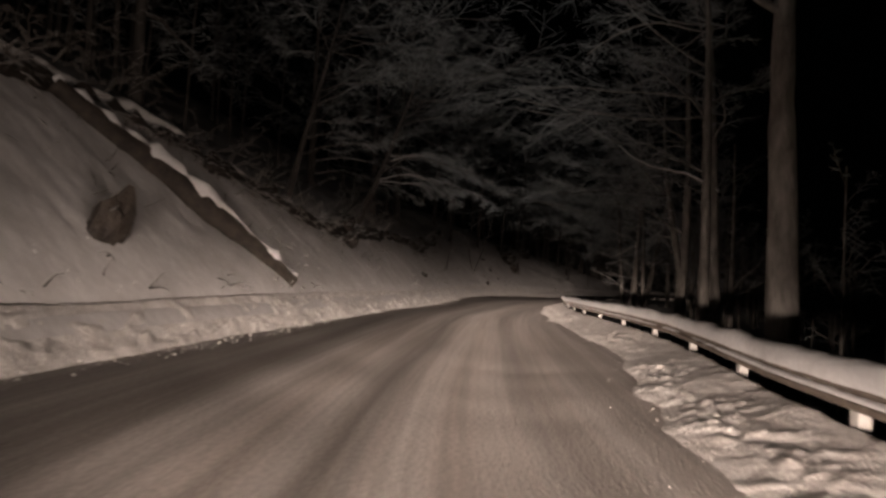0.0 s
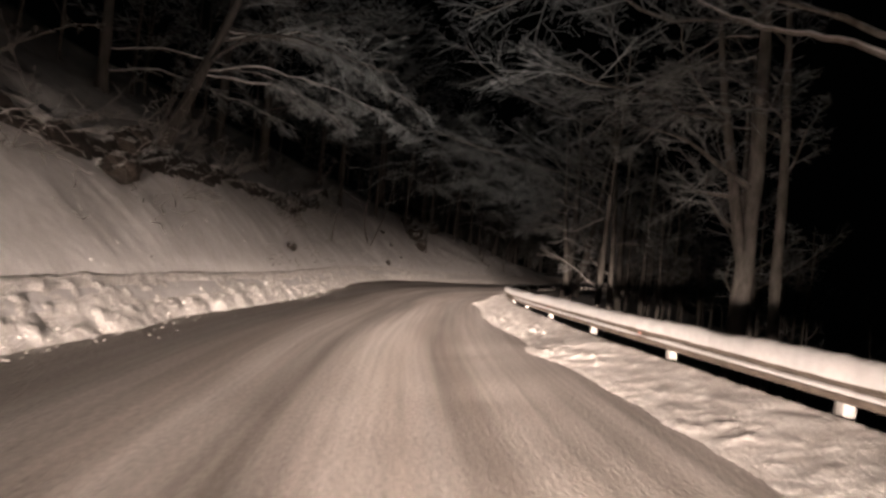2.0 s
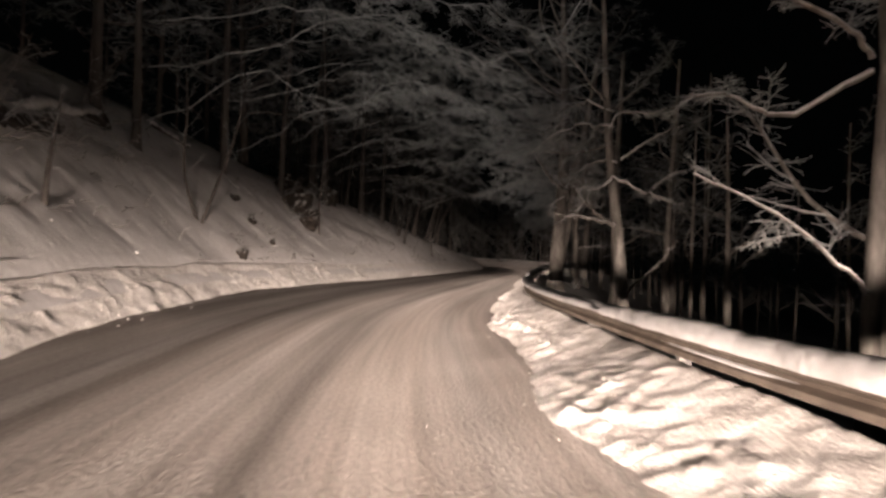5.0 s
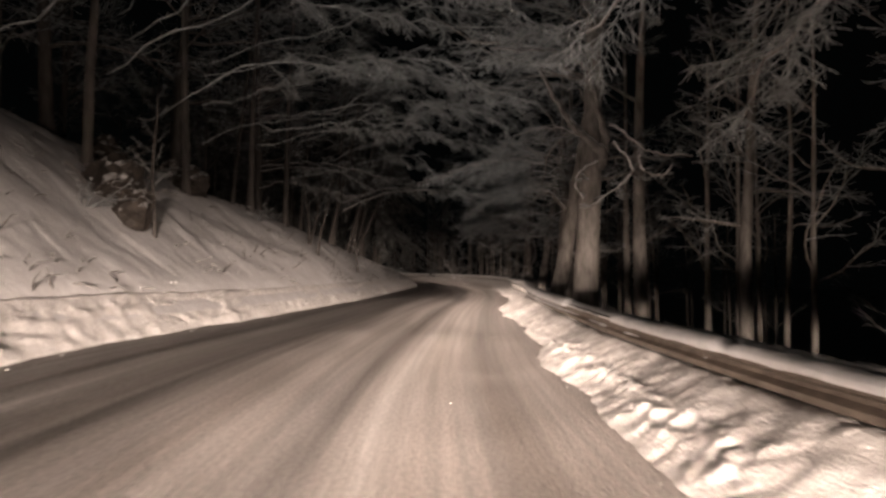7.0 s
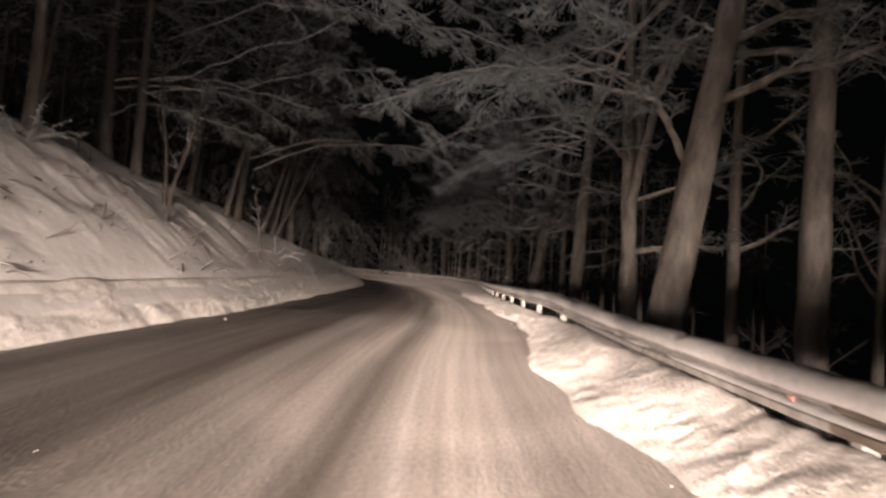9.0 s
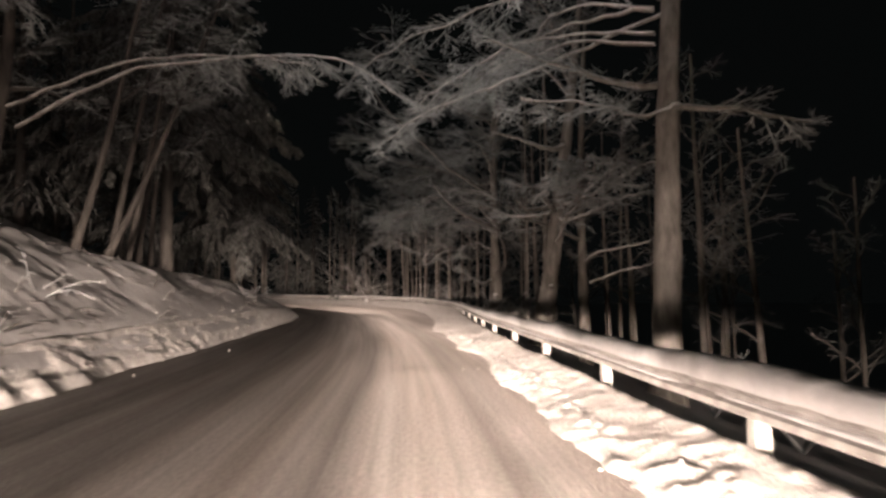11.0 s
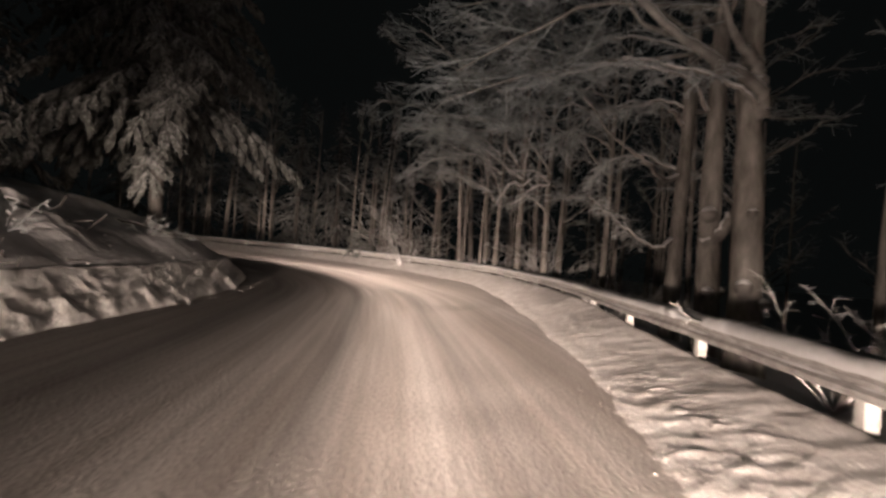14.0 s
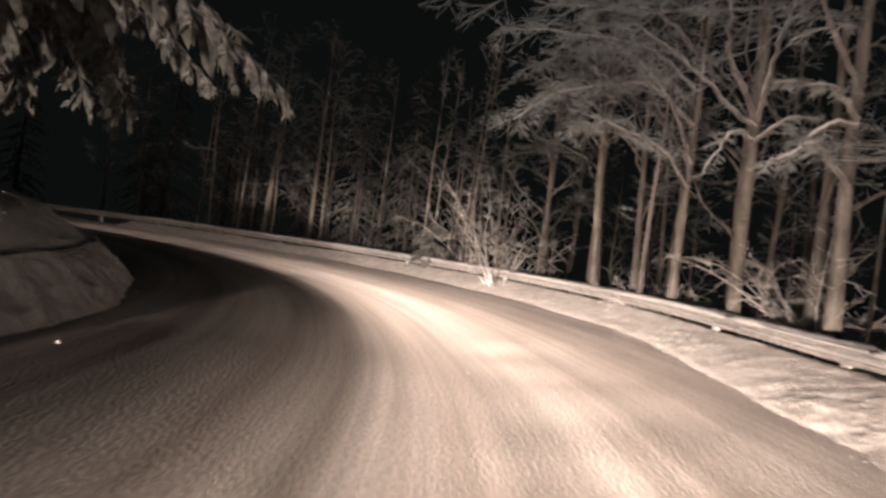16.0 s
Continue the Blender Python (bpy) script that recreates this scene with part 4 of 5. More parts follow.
t = hero(36.47, 104.15, 14, "gnarled old beech with snow-lined crooked limbs", r=0.4, clear=8.0, limbs=6, height=14, reach=3.5, lean=(0.2, -0.09), wander=0.05, toward=LEFT, twigs_on=12, arm_r=0.085, hang=0.04,
     arms=[[(37.1, 103.8, 3.1), (37.06, 103.39, 3.38), (36.42, 102.24, 3.92), (35.88, 101.04, 4.1), (35.15, 99.94, 4.1), (34.4, 99.25, 4.25)],
           [(37.0, 103.8, 4.3), (36.3, 103.8, 4.12), (35.61, 103.96, 4.1), (35.1, 104.02, 4.16), (34.67, 104.05, 4.31)],
           [(37.05, 103.8, 5.4), (36.3, 103.73, 5.18), (35.65, 103.8, 5.17), (35.1, 103.82, 5.34)],
           [(37.4, 103.5, 4.6), (37.81, 103.21, 4.74), (38.18, 102.76, 5.28), (38.64, 102.25, 5.76), (39.08, 101.76, 6.04)],
           [(37.3, 103.6, 4.0), (37.77, 103.23, 4.08), (38.28, 102.7, 4.35), (38.97, 102.08, 4.73), (39.71, 101.43, 4.93)],
           [(38.3, 102.5, 4.9), (38.9, 102.1, 5.5), (39.5, 101.6, 5.9), (40.2, 101.1, 6.0)]],
     stems=[[(36.95, 103.75, 4.5), (36.02, 103.74, 4.36), (35.43, 103.65, 4.61)], [(37.09, 103.68, 4.3), (36.52, 103.48, 4.72), (35.95, 103.39, 4.87)],
            [(37.45, 103.55, 6.75), (36.86, 103.5, 6.56), (36.21, 103.65, 6.7), (35.45, 103.84, 6.97), (34.7, 104.03, 7.1)], [(37.5, 103.4, 4.3), (37.65, 103.2, 4.7), (37.6, 103.05, 5.2), (37.77, 102.7, 5.87), (37.67, 102.49, 6.3)]],
     stem_r=0.11, knots=[(1.0, 4.2, 0.12), (2.0, -2.2, 0.1)])
fan_rng = np.random.default_rng(914)
root = np.array((35.1, 99.9, 4.12))
for tip in [(33.1, 99.4, 4.15), (33.4, 99.2, 4.75), (33.4, 99.2, 4.4), (33.7, 99.0, 5.1), (34.1, 98.8, 5.25), (34.6, 98.6, 5.25), (35.1, 98.3, 5.1), (35.7, 98.1, 4.9), (35.8, 98.0, 4.4), (35.2, 98.3, 4.0), (34.4, 98.7, 3.9), (33.9, 98.9, 4.6), (34.7, 98.6, 4.7)]:
    bend = root + 0.5 * (np.array(tip) - root) + fan_rng.normal(0, 0.14, 3) + (0, 0, 0.18)
    add_arms(t, int(fan_rng.integers(1000)), [[root + fan_rng.normal(0, 0.05, 3), bend, tip]], 16, 0.03, 0.026, SNOWY, 0.03)
hero(40.2, 105.8, 15, "tall beech behind the gnarled one", r=0.24, clear=4, limbs=8, lets=2, height=16, twigs_on=2, arms=[[(40.2, 105.7, 2.6), (40.39, 104.97, 2.96), (41.31, 104.01, 3.18), (42.22, 103.04, 3.56)], [(40.3, 105.6, 1.7), (41.36, 104.56, 2.24), (41.69, 103.92, 2.34), (42.28, 103.11, 2.76)]])
hero(41.1, 113.67, 16, "thick beech forking into heavy snow-lined limbs", r=0.31, clear=6.2, limbs=9, height=14, toward=LEFT, canopy=3, twigs_on=9, arm_r=0.06, hang=0.05,
     arms=[[(41.0, 113.6, 4.3), (40.35, 113.54, 4.58), (39.47, 113.7, 4.7), (38.28, 113.99, 4.79)], [(41.0, 113.6, 6.1), (39.9, 113.9, 6.6), (38.6, 114.3, 6.6), (37.3, 114.8, 6.0)]],
     stems=[[(41.1, 113.6, 4.2), (40.93, 113.53, 4.62), (40.06, 113.68, 4.94), (39.17, 113.84, 5.39), (38.4, 113.94, 5.9), (37.6, 114.0, 6.8)], [(41.0, 113.6, 4.7), (40.82, 113.58, 5.05), (40.21, 113.48, 5.4), (39.66, 113.35, 6.2)]],
     stem_r=0.15, knots=[(1.4, 3.6, 0.14), (1.1, -1.0, 0.13), (2.7, 3.9, 0.09)])
hero(42.42, 115.85, 17, "beech with knotted bark that parts into two stems", r=0.29, clear=5.6, limbs=9, height=14, lean=(0.0, 0.03), toward=LEFT, canopy=3, twigs_on=8, arm_r=0.05, hang=0.05,
     arms=[[(42.1, 115.9, 4.75), (41.54, 115.81, 5.28), (40.53, 116.0, 5.43), (39.44, 116.23, 5.36)]],
     stems=[[(42.2, 115.9, 1.9), (42.53, 115.62, 2.3), (42.65, 115.41, 2.68), (42.65, 115.26, 3.04), (42.5, 115.18, 3.9), (42.25, 115.18, 4.72), (42.2, 115.06, 5.8), (42.5, 114.9, 8.5)]],
     stem_r=0.16, knots=[(2.85, 3.9, 0.17), (1.2, 4.0, 0.14), (1.25, -0.8, 0.12)])
hero(43.78, 118.4, 18, "beech with a low bent limb thick with frost", tips=[(43.0, 121.0, 3.6), (39.8, 119.8, 5.5), (42.9, 122.2, 5.1), (41.2, 121.4, 6.4)], r=0.24, clear=5.5, limbs=9, height=14, lean=(0.03, 0.0), toward=LEFT, canopy=3, twigs_on=13, arm_r=0.06, hang=0.06,
     arms=[[(43.7, 118.4, 2.1), (43.22, 118.3, 1.88), (42.77, 118.35, 1.95), (42.18, 118.46, 2.32), (41.6, 118.56, 2.69), (41.16, 118.61, 3.01)], [(43.8, 118.4, 5.0), (43.12, 118.24, 5.37), (42.36, 118.33, 5.27), (41.29, 118.54, 4.96)]],
     stems=[[(43.75, 118.4, 3.7), (43.18, 118.28, 3.56), (42.6, 118.35, 3.97), (42.04, 118.41, 4.27), (41.49, 118.46, 4.6), (40.8, 118.5, 5.3)]], stem_r=0.085, knots=[(1.2, 0.5, 0.1)])
hero(48.1, 135.2, 19, "slender beech with a broad layered crown of frost", r=0.14, clear=7.5, limbs=9, height=13, toward=LEFT, rise=0.5, canopy=2, twigs_on=18, arm_r=0.06, hang=0.02,
     arms=[[(48.1, 135.1, 3.8), (47.63, 134.96, 4.15), (47.08, 134.95, 4.65), (46.17, 135.06, 4.92), (44.95, 135.27, 5.21)], [(48.1, 135.1, 4.4), (47.38, 134.98, 5.65), (46.22, 135.11, 6.75), (44.82, 135.31, 7.33)],
           [(48.05, 135.1, 5.4), (46.9, 135.19, 6.19), (45.59, 135.43, 6.05), (44.22, 135.69, 5.56), (43.35, 135.79, 4.84)], [(48.0, 135.1, 6.3), (46.66, 135.21, 7.09), (44.61, 135.63, 7.25), (42.88, 135.94, 7.08)],
           [(47.9, 135.13, 7.3), (46.9, 135.13, 7.95), (45.65, 135.29, 7.96), (43.9, 135.61, 7.79)]])
hero(47.6, 136.0, 24, "thin crooked beech stem beside a bush", r=0.1, clear=3.5, limbs=5, height=9, lets=2, reach=2.5)
hero(47.73, 132.48, 20, "pale beech dividing into rising limbs", r=0.17, clear=7.5, limbs=8, height=13, toward=LEFT, rise=0.7, canopy=2, twigs_on=10, arm_r=0.07, hang=0.03, knots=[(2.9, 3.8, 0.08)],
     arms=[[(47.7, 132.4, 4.9), (46.57, 132.4, 5.5), (45.69, 132.44, 6.04), (44.56, 132.56, 6.62)], [(47.7, 132.4, 5.0), (47.61, 131.94, 6.5), (47.61, 131.57, 7.49), (47.6, 131.2, 9.0)], [(47.7, 132.4, 4.5), (47.13, 132.22, 4.77), (46.63, 132.14, 4.38), (46.18, 132.04, 3.66)],
           [(47.7, 132.4, 4.6), (47.96, 131.83, 5.05), (48.33, 131.34, 5.09)], [(47.65, 132.4, 5.1), (46.69, 132.24, 6.29), (46.38, 131.97, 7.33), (46.2, 131.9, 9.0)]])
hero(46.95, 129.15, 21, "beech with a high fork and drooping frosted limbs", r=0.17, clear=7, limbs=8, height=13, toward=LEFT, rise=0.7, canopy=2, twigs_on=10, arm_r=0.06, hang=0.05,
     arms=[[(46.95, 129.1, 4.9), (46.06, 128.86, 5.69), (45.51, 128.67, 6.12), (45.1, 128.6, 7.5)], [(46.95, 129.1, 4.4), (46.16, 128.95, 4.29), (45.46, 128.93, 3.67), (44.95, 128.85, 3.44)], [(46.95, 129.1, 3.2), (46.05, 128.86, 3.76), (45.4, 128.71, 3.87)],
           [(46.95, 129.1, 4.5), (46.08, 128.85, 4.84), (44.95, 128.85, 4.71)]])
hero(47.2, 125.6, 25, "slim beech lit brightly behind the rail", tips=[(43.1, 122.9, 4.6), (41.7, 124.3, 5.6), (43.6, 124.6, 6.6)], r=0.15, clear=3.4, limbs=9, height=12, toward=LEFT, rise=0.6, canopy=1)
hero(51.2, 145.0, 26, "straight slim beech in the bend", r=0.16, clear=5.0, limbs=8, height=13, rise=0.6)
hero(48.3, 139.6, 27, "straight slim beech in the bend", tips=[(45.8, 140.8, 6.3), (46.2, 138.2, 5.2), (45.0, 139.5, 7.2)], r=0.14, clear=4.5, limbs=8, height=12, rise=0.6)
hero(51.5, 137.0, 22, "frosted beech in the bend, further back", r=0.2, clear=2.4, limbs=11, height=13, toward=LEFT, rise=0.9, canopy=1)
hero(50.4, 140.5, 23, "thin frosted beech in the bend", r=0.16, clear=2.4, limbs=11, height=12, toward=LEFT, rise=0.9, canopy=1)

# trees standing on the cut slope, leaning out over the road
RIGHT = 0.0


def hillside(x, y, seed, label, z=None, arms=(), twigs_on=10, tips=(), **kw):
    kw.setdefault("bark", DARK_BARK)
    kw.setdefault("lets", 2)
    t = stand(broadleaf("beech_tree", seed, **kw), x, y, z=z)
    add_arms(t, seed, arms, twigs_on, 0.12, 0.045)
    overhang(t, seed, tips, kw.get("lean", (0, 0)))
    return tagged(t, label, "tree", "beeches on the slope")


hillside(-3.9, 38.4, 41, "leaning beech rooted on the edge of the cut slope", tips=[(3.6, 39.7, 5.6), (4.4, 41.5, 6.6), (2.6, 38.4, 7.0), (1.6, 41.0, 5.6)], r=0.2, clear=2.5, limbs=11, height=11, reach=5.5, lean=(0.38, 0.06), toward=RIGHT, canopy=6)
hillside(-5.6, 30.5, 42, "crooked beech above the earth ledge", r=0.16, clear=1.5, limbs=10, height=10, reach=4.5, lean=(0.2, 0.1), wander=0.12, toward=RIGHT, canopy=6)
hillside(-7.4, 44.0, 43, "dark beech on the slope", tips=[(-0.5, 45.0, 6.2), (1.5, 46.5, 7.0)], r=0.24, clear=3, limbs=9, height=13, reach=5, toward=RIGHT, canopy=6)
hillside(-4.4, 50.5, 44, "dark beech with its roots laid bare", r=0.26, clear=3, limbs=9, height=13, reach=5.5, toward=RIGHT, canopy=6)
hillside(-3.2, 57.0, 45, "dark beech with its roots laid bare", r=0.3, clear=3, limbs=10, height=13, reach=6, toward=RIGHT, canopy=6)
hillside(-0.6, 68.0, 46, "beech high on the slope", r=0.22, clear=2.5, limbs=10, height=12, reach=6, toward=RIGHT, canopy=6)
hillside(4.6, 84.5, 47, "tall dark beech at the top of the slope", r=0.3, clear=3, limbs=10, height=14, reach=6, toward=RIGHT, canopy=6)
hillside(9.2, 91.0, 48, "tall dark beech at the top of the slope", r=0.34, clear=3.5, limbs=10, height=14, reach=6, toward=RIGHT, canopy=6)
hillside(14.0, 98.0, 49, "tall dark beech at the top of the slope", tips=[(20.5, 93.1, 6.6), (19.0, 94.5, 5.6), (20.5, 97.0, 6.6)], r=0.26, clear=2.5, limbs=11, height=13, reach=6, toward=RIGHT, canopy=6)
hillside(17.5, 104.0, 50, "leaning beech on top of the low bank", r=0.18, clear=2, limbs=11, height=12, reach=5, lean=(0.12, 0.0), toward=RIGHT, canopy=6)
hillside(-9.5, 25.0, 51, "dark beech above the earth ledge", r=0.24, clear=2.5, limbs=10, height=12, reach=6, toward=RIGHT, canopy=6)
hillside(-10.5, 16.0, 52, "dark beech above the earth ledge", r=0.2, clear=2, limbs=10, height=11, reach=6, toward=RIGHT, canopy=6)
hillside(19.5, 102.6, 53, "beech reaching far over the road with hanging frosted sprays", r=0.2, clear=3, limbs=8, height=12, reach=4, lean=(0.1, 0), toward=RIGHT, twigs_on=14,
         arms=[[(20.2, 102.4, 5.5), (22.6, 100.2, 6.6), (25.2, 98.3, 6.7), (26.6, 97.6, 6.6), (28.0, 97.5, 5.9)], [(20.0, 102.5, 6.0), (22.4, 100.8, 6.9), (24.6, 98.9, 6.8), (25.9, 97.9, 6.5)]])
for x, y, seed, lean in ((21.4, 106.6, 54, (0.28, -0.2)), (22.2, 107.8, 55, (0.42, -0.22)), (22.6, 109.4, 56, (0.16, -0.15)), (23.7, 112.4, 57, (0.12, -0.2)), (23.2, 110.8, 58, (0.2, -0.2)), (18.4, 99.2, 59, (0.2, -0.1)),
                         (12.0, 93.5, 60, (0.1, 0.05)), (24.6, 115.6, 67, (0.05, -0.05))):
    hillside(x, y, seed, "slender dark beech leaning out from the top of the bank", r=0.13, clear=3.5, limbs=8, height=12, reach=2.8, lean=lean, toward=RIGHT)


# limbs that meet high over the road
span_rng = random.Random(21)
for k, s in enumerate((62.0, 68.0, 74.0, 80.0, 86.0, 92.5)):
    edge = float(TOE(s)) + 5.0
    x, y = (float(v) for v in at(s, -edge))
    arms = []
    for lift, ahead in ((0.0, 1.0), (1.3, -1.5), (2.3, 2.5), (3.2, 0.0)):
        line = []
        for u, z in ((0.95, 6.2), (0.6, 7.2), (0.3, 7.4), (0.05, 6.9), (-0.15 - 0.2 * span_rng.random(), 6.1)):
            px, py = at(s + ahead * (1 - u) + span_rng.gauss(0, 0.7), -edge * u)
            line.append((float(px), float(py), z + lift + span_rng.gauss(0, 0.45)))
        arms.append(line)
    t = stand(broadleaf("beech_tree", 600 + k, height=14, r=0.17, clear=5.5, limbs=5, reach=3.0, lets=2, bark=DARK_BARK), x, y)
    add_arms(t, 600 + k, arms, 26, 0.09, 0.026, FROST, 0.13)
    tagged(t, "beech whose frosted limbs span high over the road", "tree", "beeches spanning the road")


def sapling(x, y, seed, label, stems, **kw):
    """Thin stems from one foot on the slope."""
    rng = np.random.default_rng(seed)
    tree = new("sapling")
    crown = []
    for k, (dx, dy, h) in enumerate(stems):
        line = bough(rng, (0, 0, -0.3), (dx, dy, 1), h, 0.075, 0.018, 9, 0.07, 0.06)
        part("trunk", mesh_of("trunk", *tubes([line], 6), DARK_BARK), tree)
        for sub in sprays(rng, line, 9, h * 0.22, 0.014, 0.8, 0.05, 0.15, 0.35, 0.5):
            crown.append(sub)
            crown += sprays(rng, sub, 5, h * 0.07, 0.008, 0.8, 0.0, 0.2, 0.2, 0.4, 2)
    part("crown", mesh_of("crown", *tubes(crown, 3), FROST), tree)
    return tagged(stand(tree, x, y, z=slope_z(x, y)), label, "tree", "saplings on the slope")


def slope_z(x, y):
    s, lat = along(np.array([x]), np.array([y]))
    return slope_top(float(s[0]), max(float(-lat[0] - TOE(s)[0] - WALL), 0.0))


sapling(3.28, 64.1, 61, "double-stemmed sapling forking from one foot on the slope", [(-0.28, -0.1, 5.0), (0.32, 0.0, 5.5)])
sapling(8.25, 75.5, 62, "single dark sapling on the snowy slope", [(0.06, 0.0, 4.0)])
sapling(15.4, 88.2, 63, "thin sapling near the foot of the slope", [(0.1, 0.05, 4.5)])
sapling(15.6, 91.0, 64, "thin sapling near the foot of the slope", [(0.02, 0.1, 5.0), (0.2, 0.1, 4.0)])
sapling(19.1, 94.4, 65, "stubby snow-capped sapling on the slope", [(0.1, 0.1, 3.0)])
sapling(1.0, 55.0, 66, "thin sapling near the foot of the slope", [(0.1, 0.0, 2.4)])


def lump_mesh(name, seed, size, mat, cuts=3, jag=0.35):
    bm = bmesh.new()
    bmesh.ops.create_icosphere(bm, subdivisions=cuts, radius=1.0)
    noise.seed_set(seed)
    for v in bm.verts:
        n = noise.fractal(v.co * 1.7 + Vector((seed, 0, 0)), 0.8, 2.0, 4)
        v.co = Vector((v.co.x * size[0], v.co.y * size[1], v.co.z * size[2])) * (1 + jag * n)
    me = bpy.data.meshes.new(name)
    bm.to_mesh(me)
    bm.free()
    me.materials.append(mat)
    return me


def boulder(x, y, seed, size, label):
    ob = new("boulder", lump_mesh("boulder", seed, size, EARTH))
    ob.matrix_basis = pose(x, y, slope_z(x, y) + size[2] * 0.25, 0, 25, 0)
    return tagged(ob, label, "rock", "rocks on the slope")


boulder(-4.45, 13.8, 71, (0.3, 0.5, 0.7), "dark bulging rock half sunk in the snowy slope")
boulder(7.2, 76.6, 72, (0.7, 1.5, 0.9), "dark rock face breaking through the snow")
boulder(7.7, 75.5, 78, (0.55, 0.9, 0.7), "dark rock face breaking through the snow")
boulder(6.7, 80.2, 73, (0.5, 1.5, 0.6), "small dark rock breaking through the snow")
boulder(9.6, 85.0, 74, (0.7, 1.9, 0.7), "overhanging earth block with a snow lid")
boulder(4.97, 68.7, 79, (0.18, 0.4, 0.16), "small dark stone showing through the snow")
boulder(4.27, 69.75, 80, (0.2, 0.45, 0.16), "small dark stone showing through the snow")
boulder(5.72, 67.95, 81, (0.14, 0.3, 0.12), "small dark stone showing through the snow")
boulder(4.62, 63.95, 82, (0.2, 0.3, 0.2), "small dark stone showing through the snow")
boulder(-1.4, 50.4, 75, (0.35, 0.6, 0.4), "dark root plate sticking out of the slope")
boulder(-1.1, 54.6, 76, (0.45, 0.9, 0.5), "dark root plate sticking out of the slope")
boulder(-0.2, 45.4, 83, (0.2, 0.5, 0.18), "small dark stone showing through the snow")
boulder(-3.2, 33.8, 84, (0.4, 0.7, 0.4), "dark root plate hung with snow")
boulder(-3.9, 37.0, 85, (0.4, 0.9, 0.45), "dark root plate hung with snow")
boulder(-6.1, 23.8, 86, (0.3, 1.1, 0.3), "dark undercut earth block with a snow lid")
boulder(-5.7, 28.6, 87, (0.3, 1.1, 0.3), "dark undercut earth block with a snow lid")
boulder(-3.7, 35.5, 77, (0.4, 0.9, 0.45), "dark root plate hung with snow")


def fallen_log(ends, r, seed, label, taper=(1.0, 0.88, 0.74, 0.65)):
    """A trunk lying on the slope, with broken side stubs; snow lies along its top."""
    rng = np.random.default_rng(seed)
    a, b = (np.array((x, y, slope_z(x, y) + r * 0.6 + up)) for x, y, up in ends)
    u = np.linspace(0, 1, 24)[:, None]
    pts = a + (b - a) * u + rng.normal(0, 0.03, (24, 3)).cumsum(0) * 0.5
    rad = r * np.interp(u[:, 0], (0, 0.35, 0.75, 1), taper) * (1 + 0.08 * rng.normal(size=24))
    log = new("fallen_log")
    part("trunk", mesh_of("trunk", *tubes([(pts, rad)], 10), EARTH), log)
    stubs = sprays(rng, (pts, rad), 5, 0.9, 0.035, 1.0, 0.05, 0.2, 0.3, 0.5)
    part("stub", mesh_of("stub", *tubes(stubs, 5), DARK_BARK), log, "broken side branches")
    cap = pts + np.array([0.02, 0.08, 0.95]) * (rad * 0.7)[:, None] + rng.normal(0, 0.05, (24, 3)) * (rad / 0.27)[:, None]
    part("snow_cap", mesh_of("snow_cap", *tubes([(cap, rad * 0.78 * (1 + 0.17 * rng.normal(size=24)))], 8), SNOW), log, "snow lying along its top")
    return tagged(log, label, "log", "fallen logs")


fallen_log([(-2.85, 21.5, -0.1), (-7.4, 16.6, 0.0)], 0.36, 81, "fallen trunk lying down the slope, topped with snow", (0.5, 0.95, 0.9, 0.6))
fallen_log([(0.85, 71.1, 0.0), (2.4, 72.0, 0.0)], 0.16, 82, "dark fallen trunk high on the slope")
fallen_log([(31.0, 126.2, 0.0), (32.6, 127.0, 0.05)], 0.04, 83, "thin fallen branch on the low bank")
fallen_log([(29.0, 121.0, 0.0), (30.6, 122.2, 0.05)], 0.05, 84, "thin fallen branch on the low bank")


def build_ledge():
    """Dark undercut earth along the top of the cut, broken by snow."""
    s = np.arange(2, 62, 0.1)
    u = np.linspace(0, 1, 12)
    foot = (CREST(s) - 0.75) / STEEP(s)
    w = np.clip((rough(s * 0.22, s * 0, 91, 3) - 0.27) * 5.0, np.interp(s, (14, 17, 32, 36), (0, 0.5, 0.5, 0)), 1) * np.interp(s, (30, 40, 62), (1.1, 0.85, 0.65))
    D = foot[:, None] - 0.15 - (0.15 + 0.8 * w[:, None]) * u

    def h(S, L):
        d = -L - TOE(S) - WALL
        bulge = np.sin(math.pi * np.clip(u, 0, 1)) ** 0.6
        run = rough((S + 0.25 * d) * 0.45, d * 0.12, 31, 2) - 0.5
        shelf = rough(S * 0.22, d * 0.5, 37, 3) - 0.5
        z = bank_height(S, d) + 0.14 * run + 0.65 * shelf
        return z + bulge * (0.7 * (rough(S * 1.6, d * 2.5, 95, 4) - 0.5) + 0.26) * np.clip(w[:, None] * 3, 0, 1) - 0.22 * (1 - bulge) - 0.3 * (w[:, None] < 0.05)
    tagged(new("earth_ledge", sheet("earth_ledge", s, -(TOE(s)[:, None] + WALL + D), h, EARTH)), "dark undercut earth and roots along the top of the cut", "slope", kind="structure")


build_ledge()


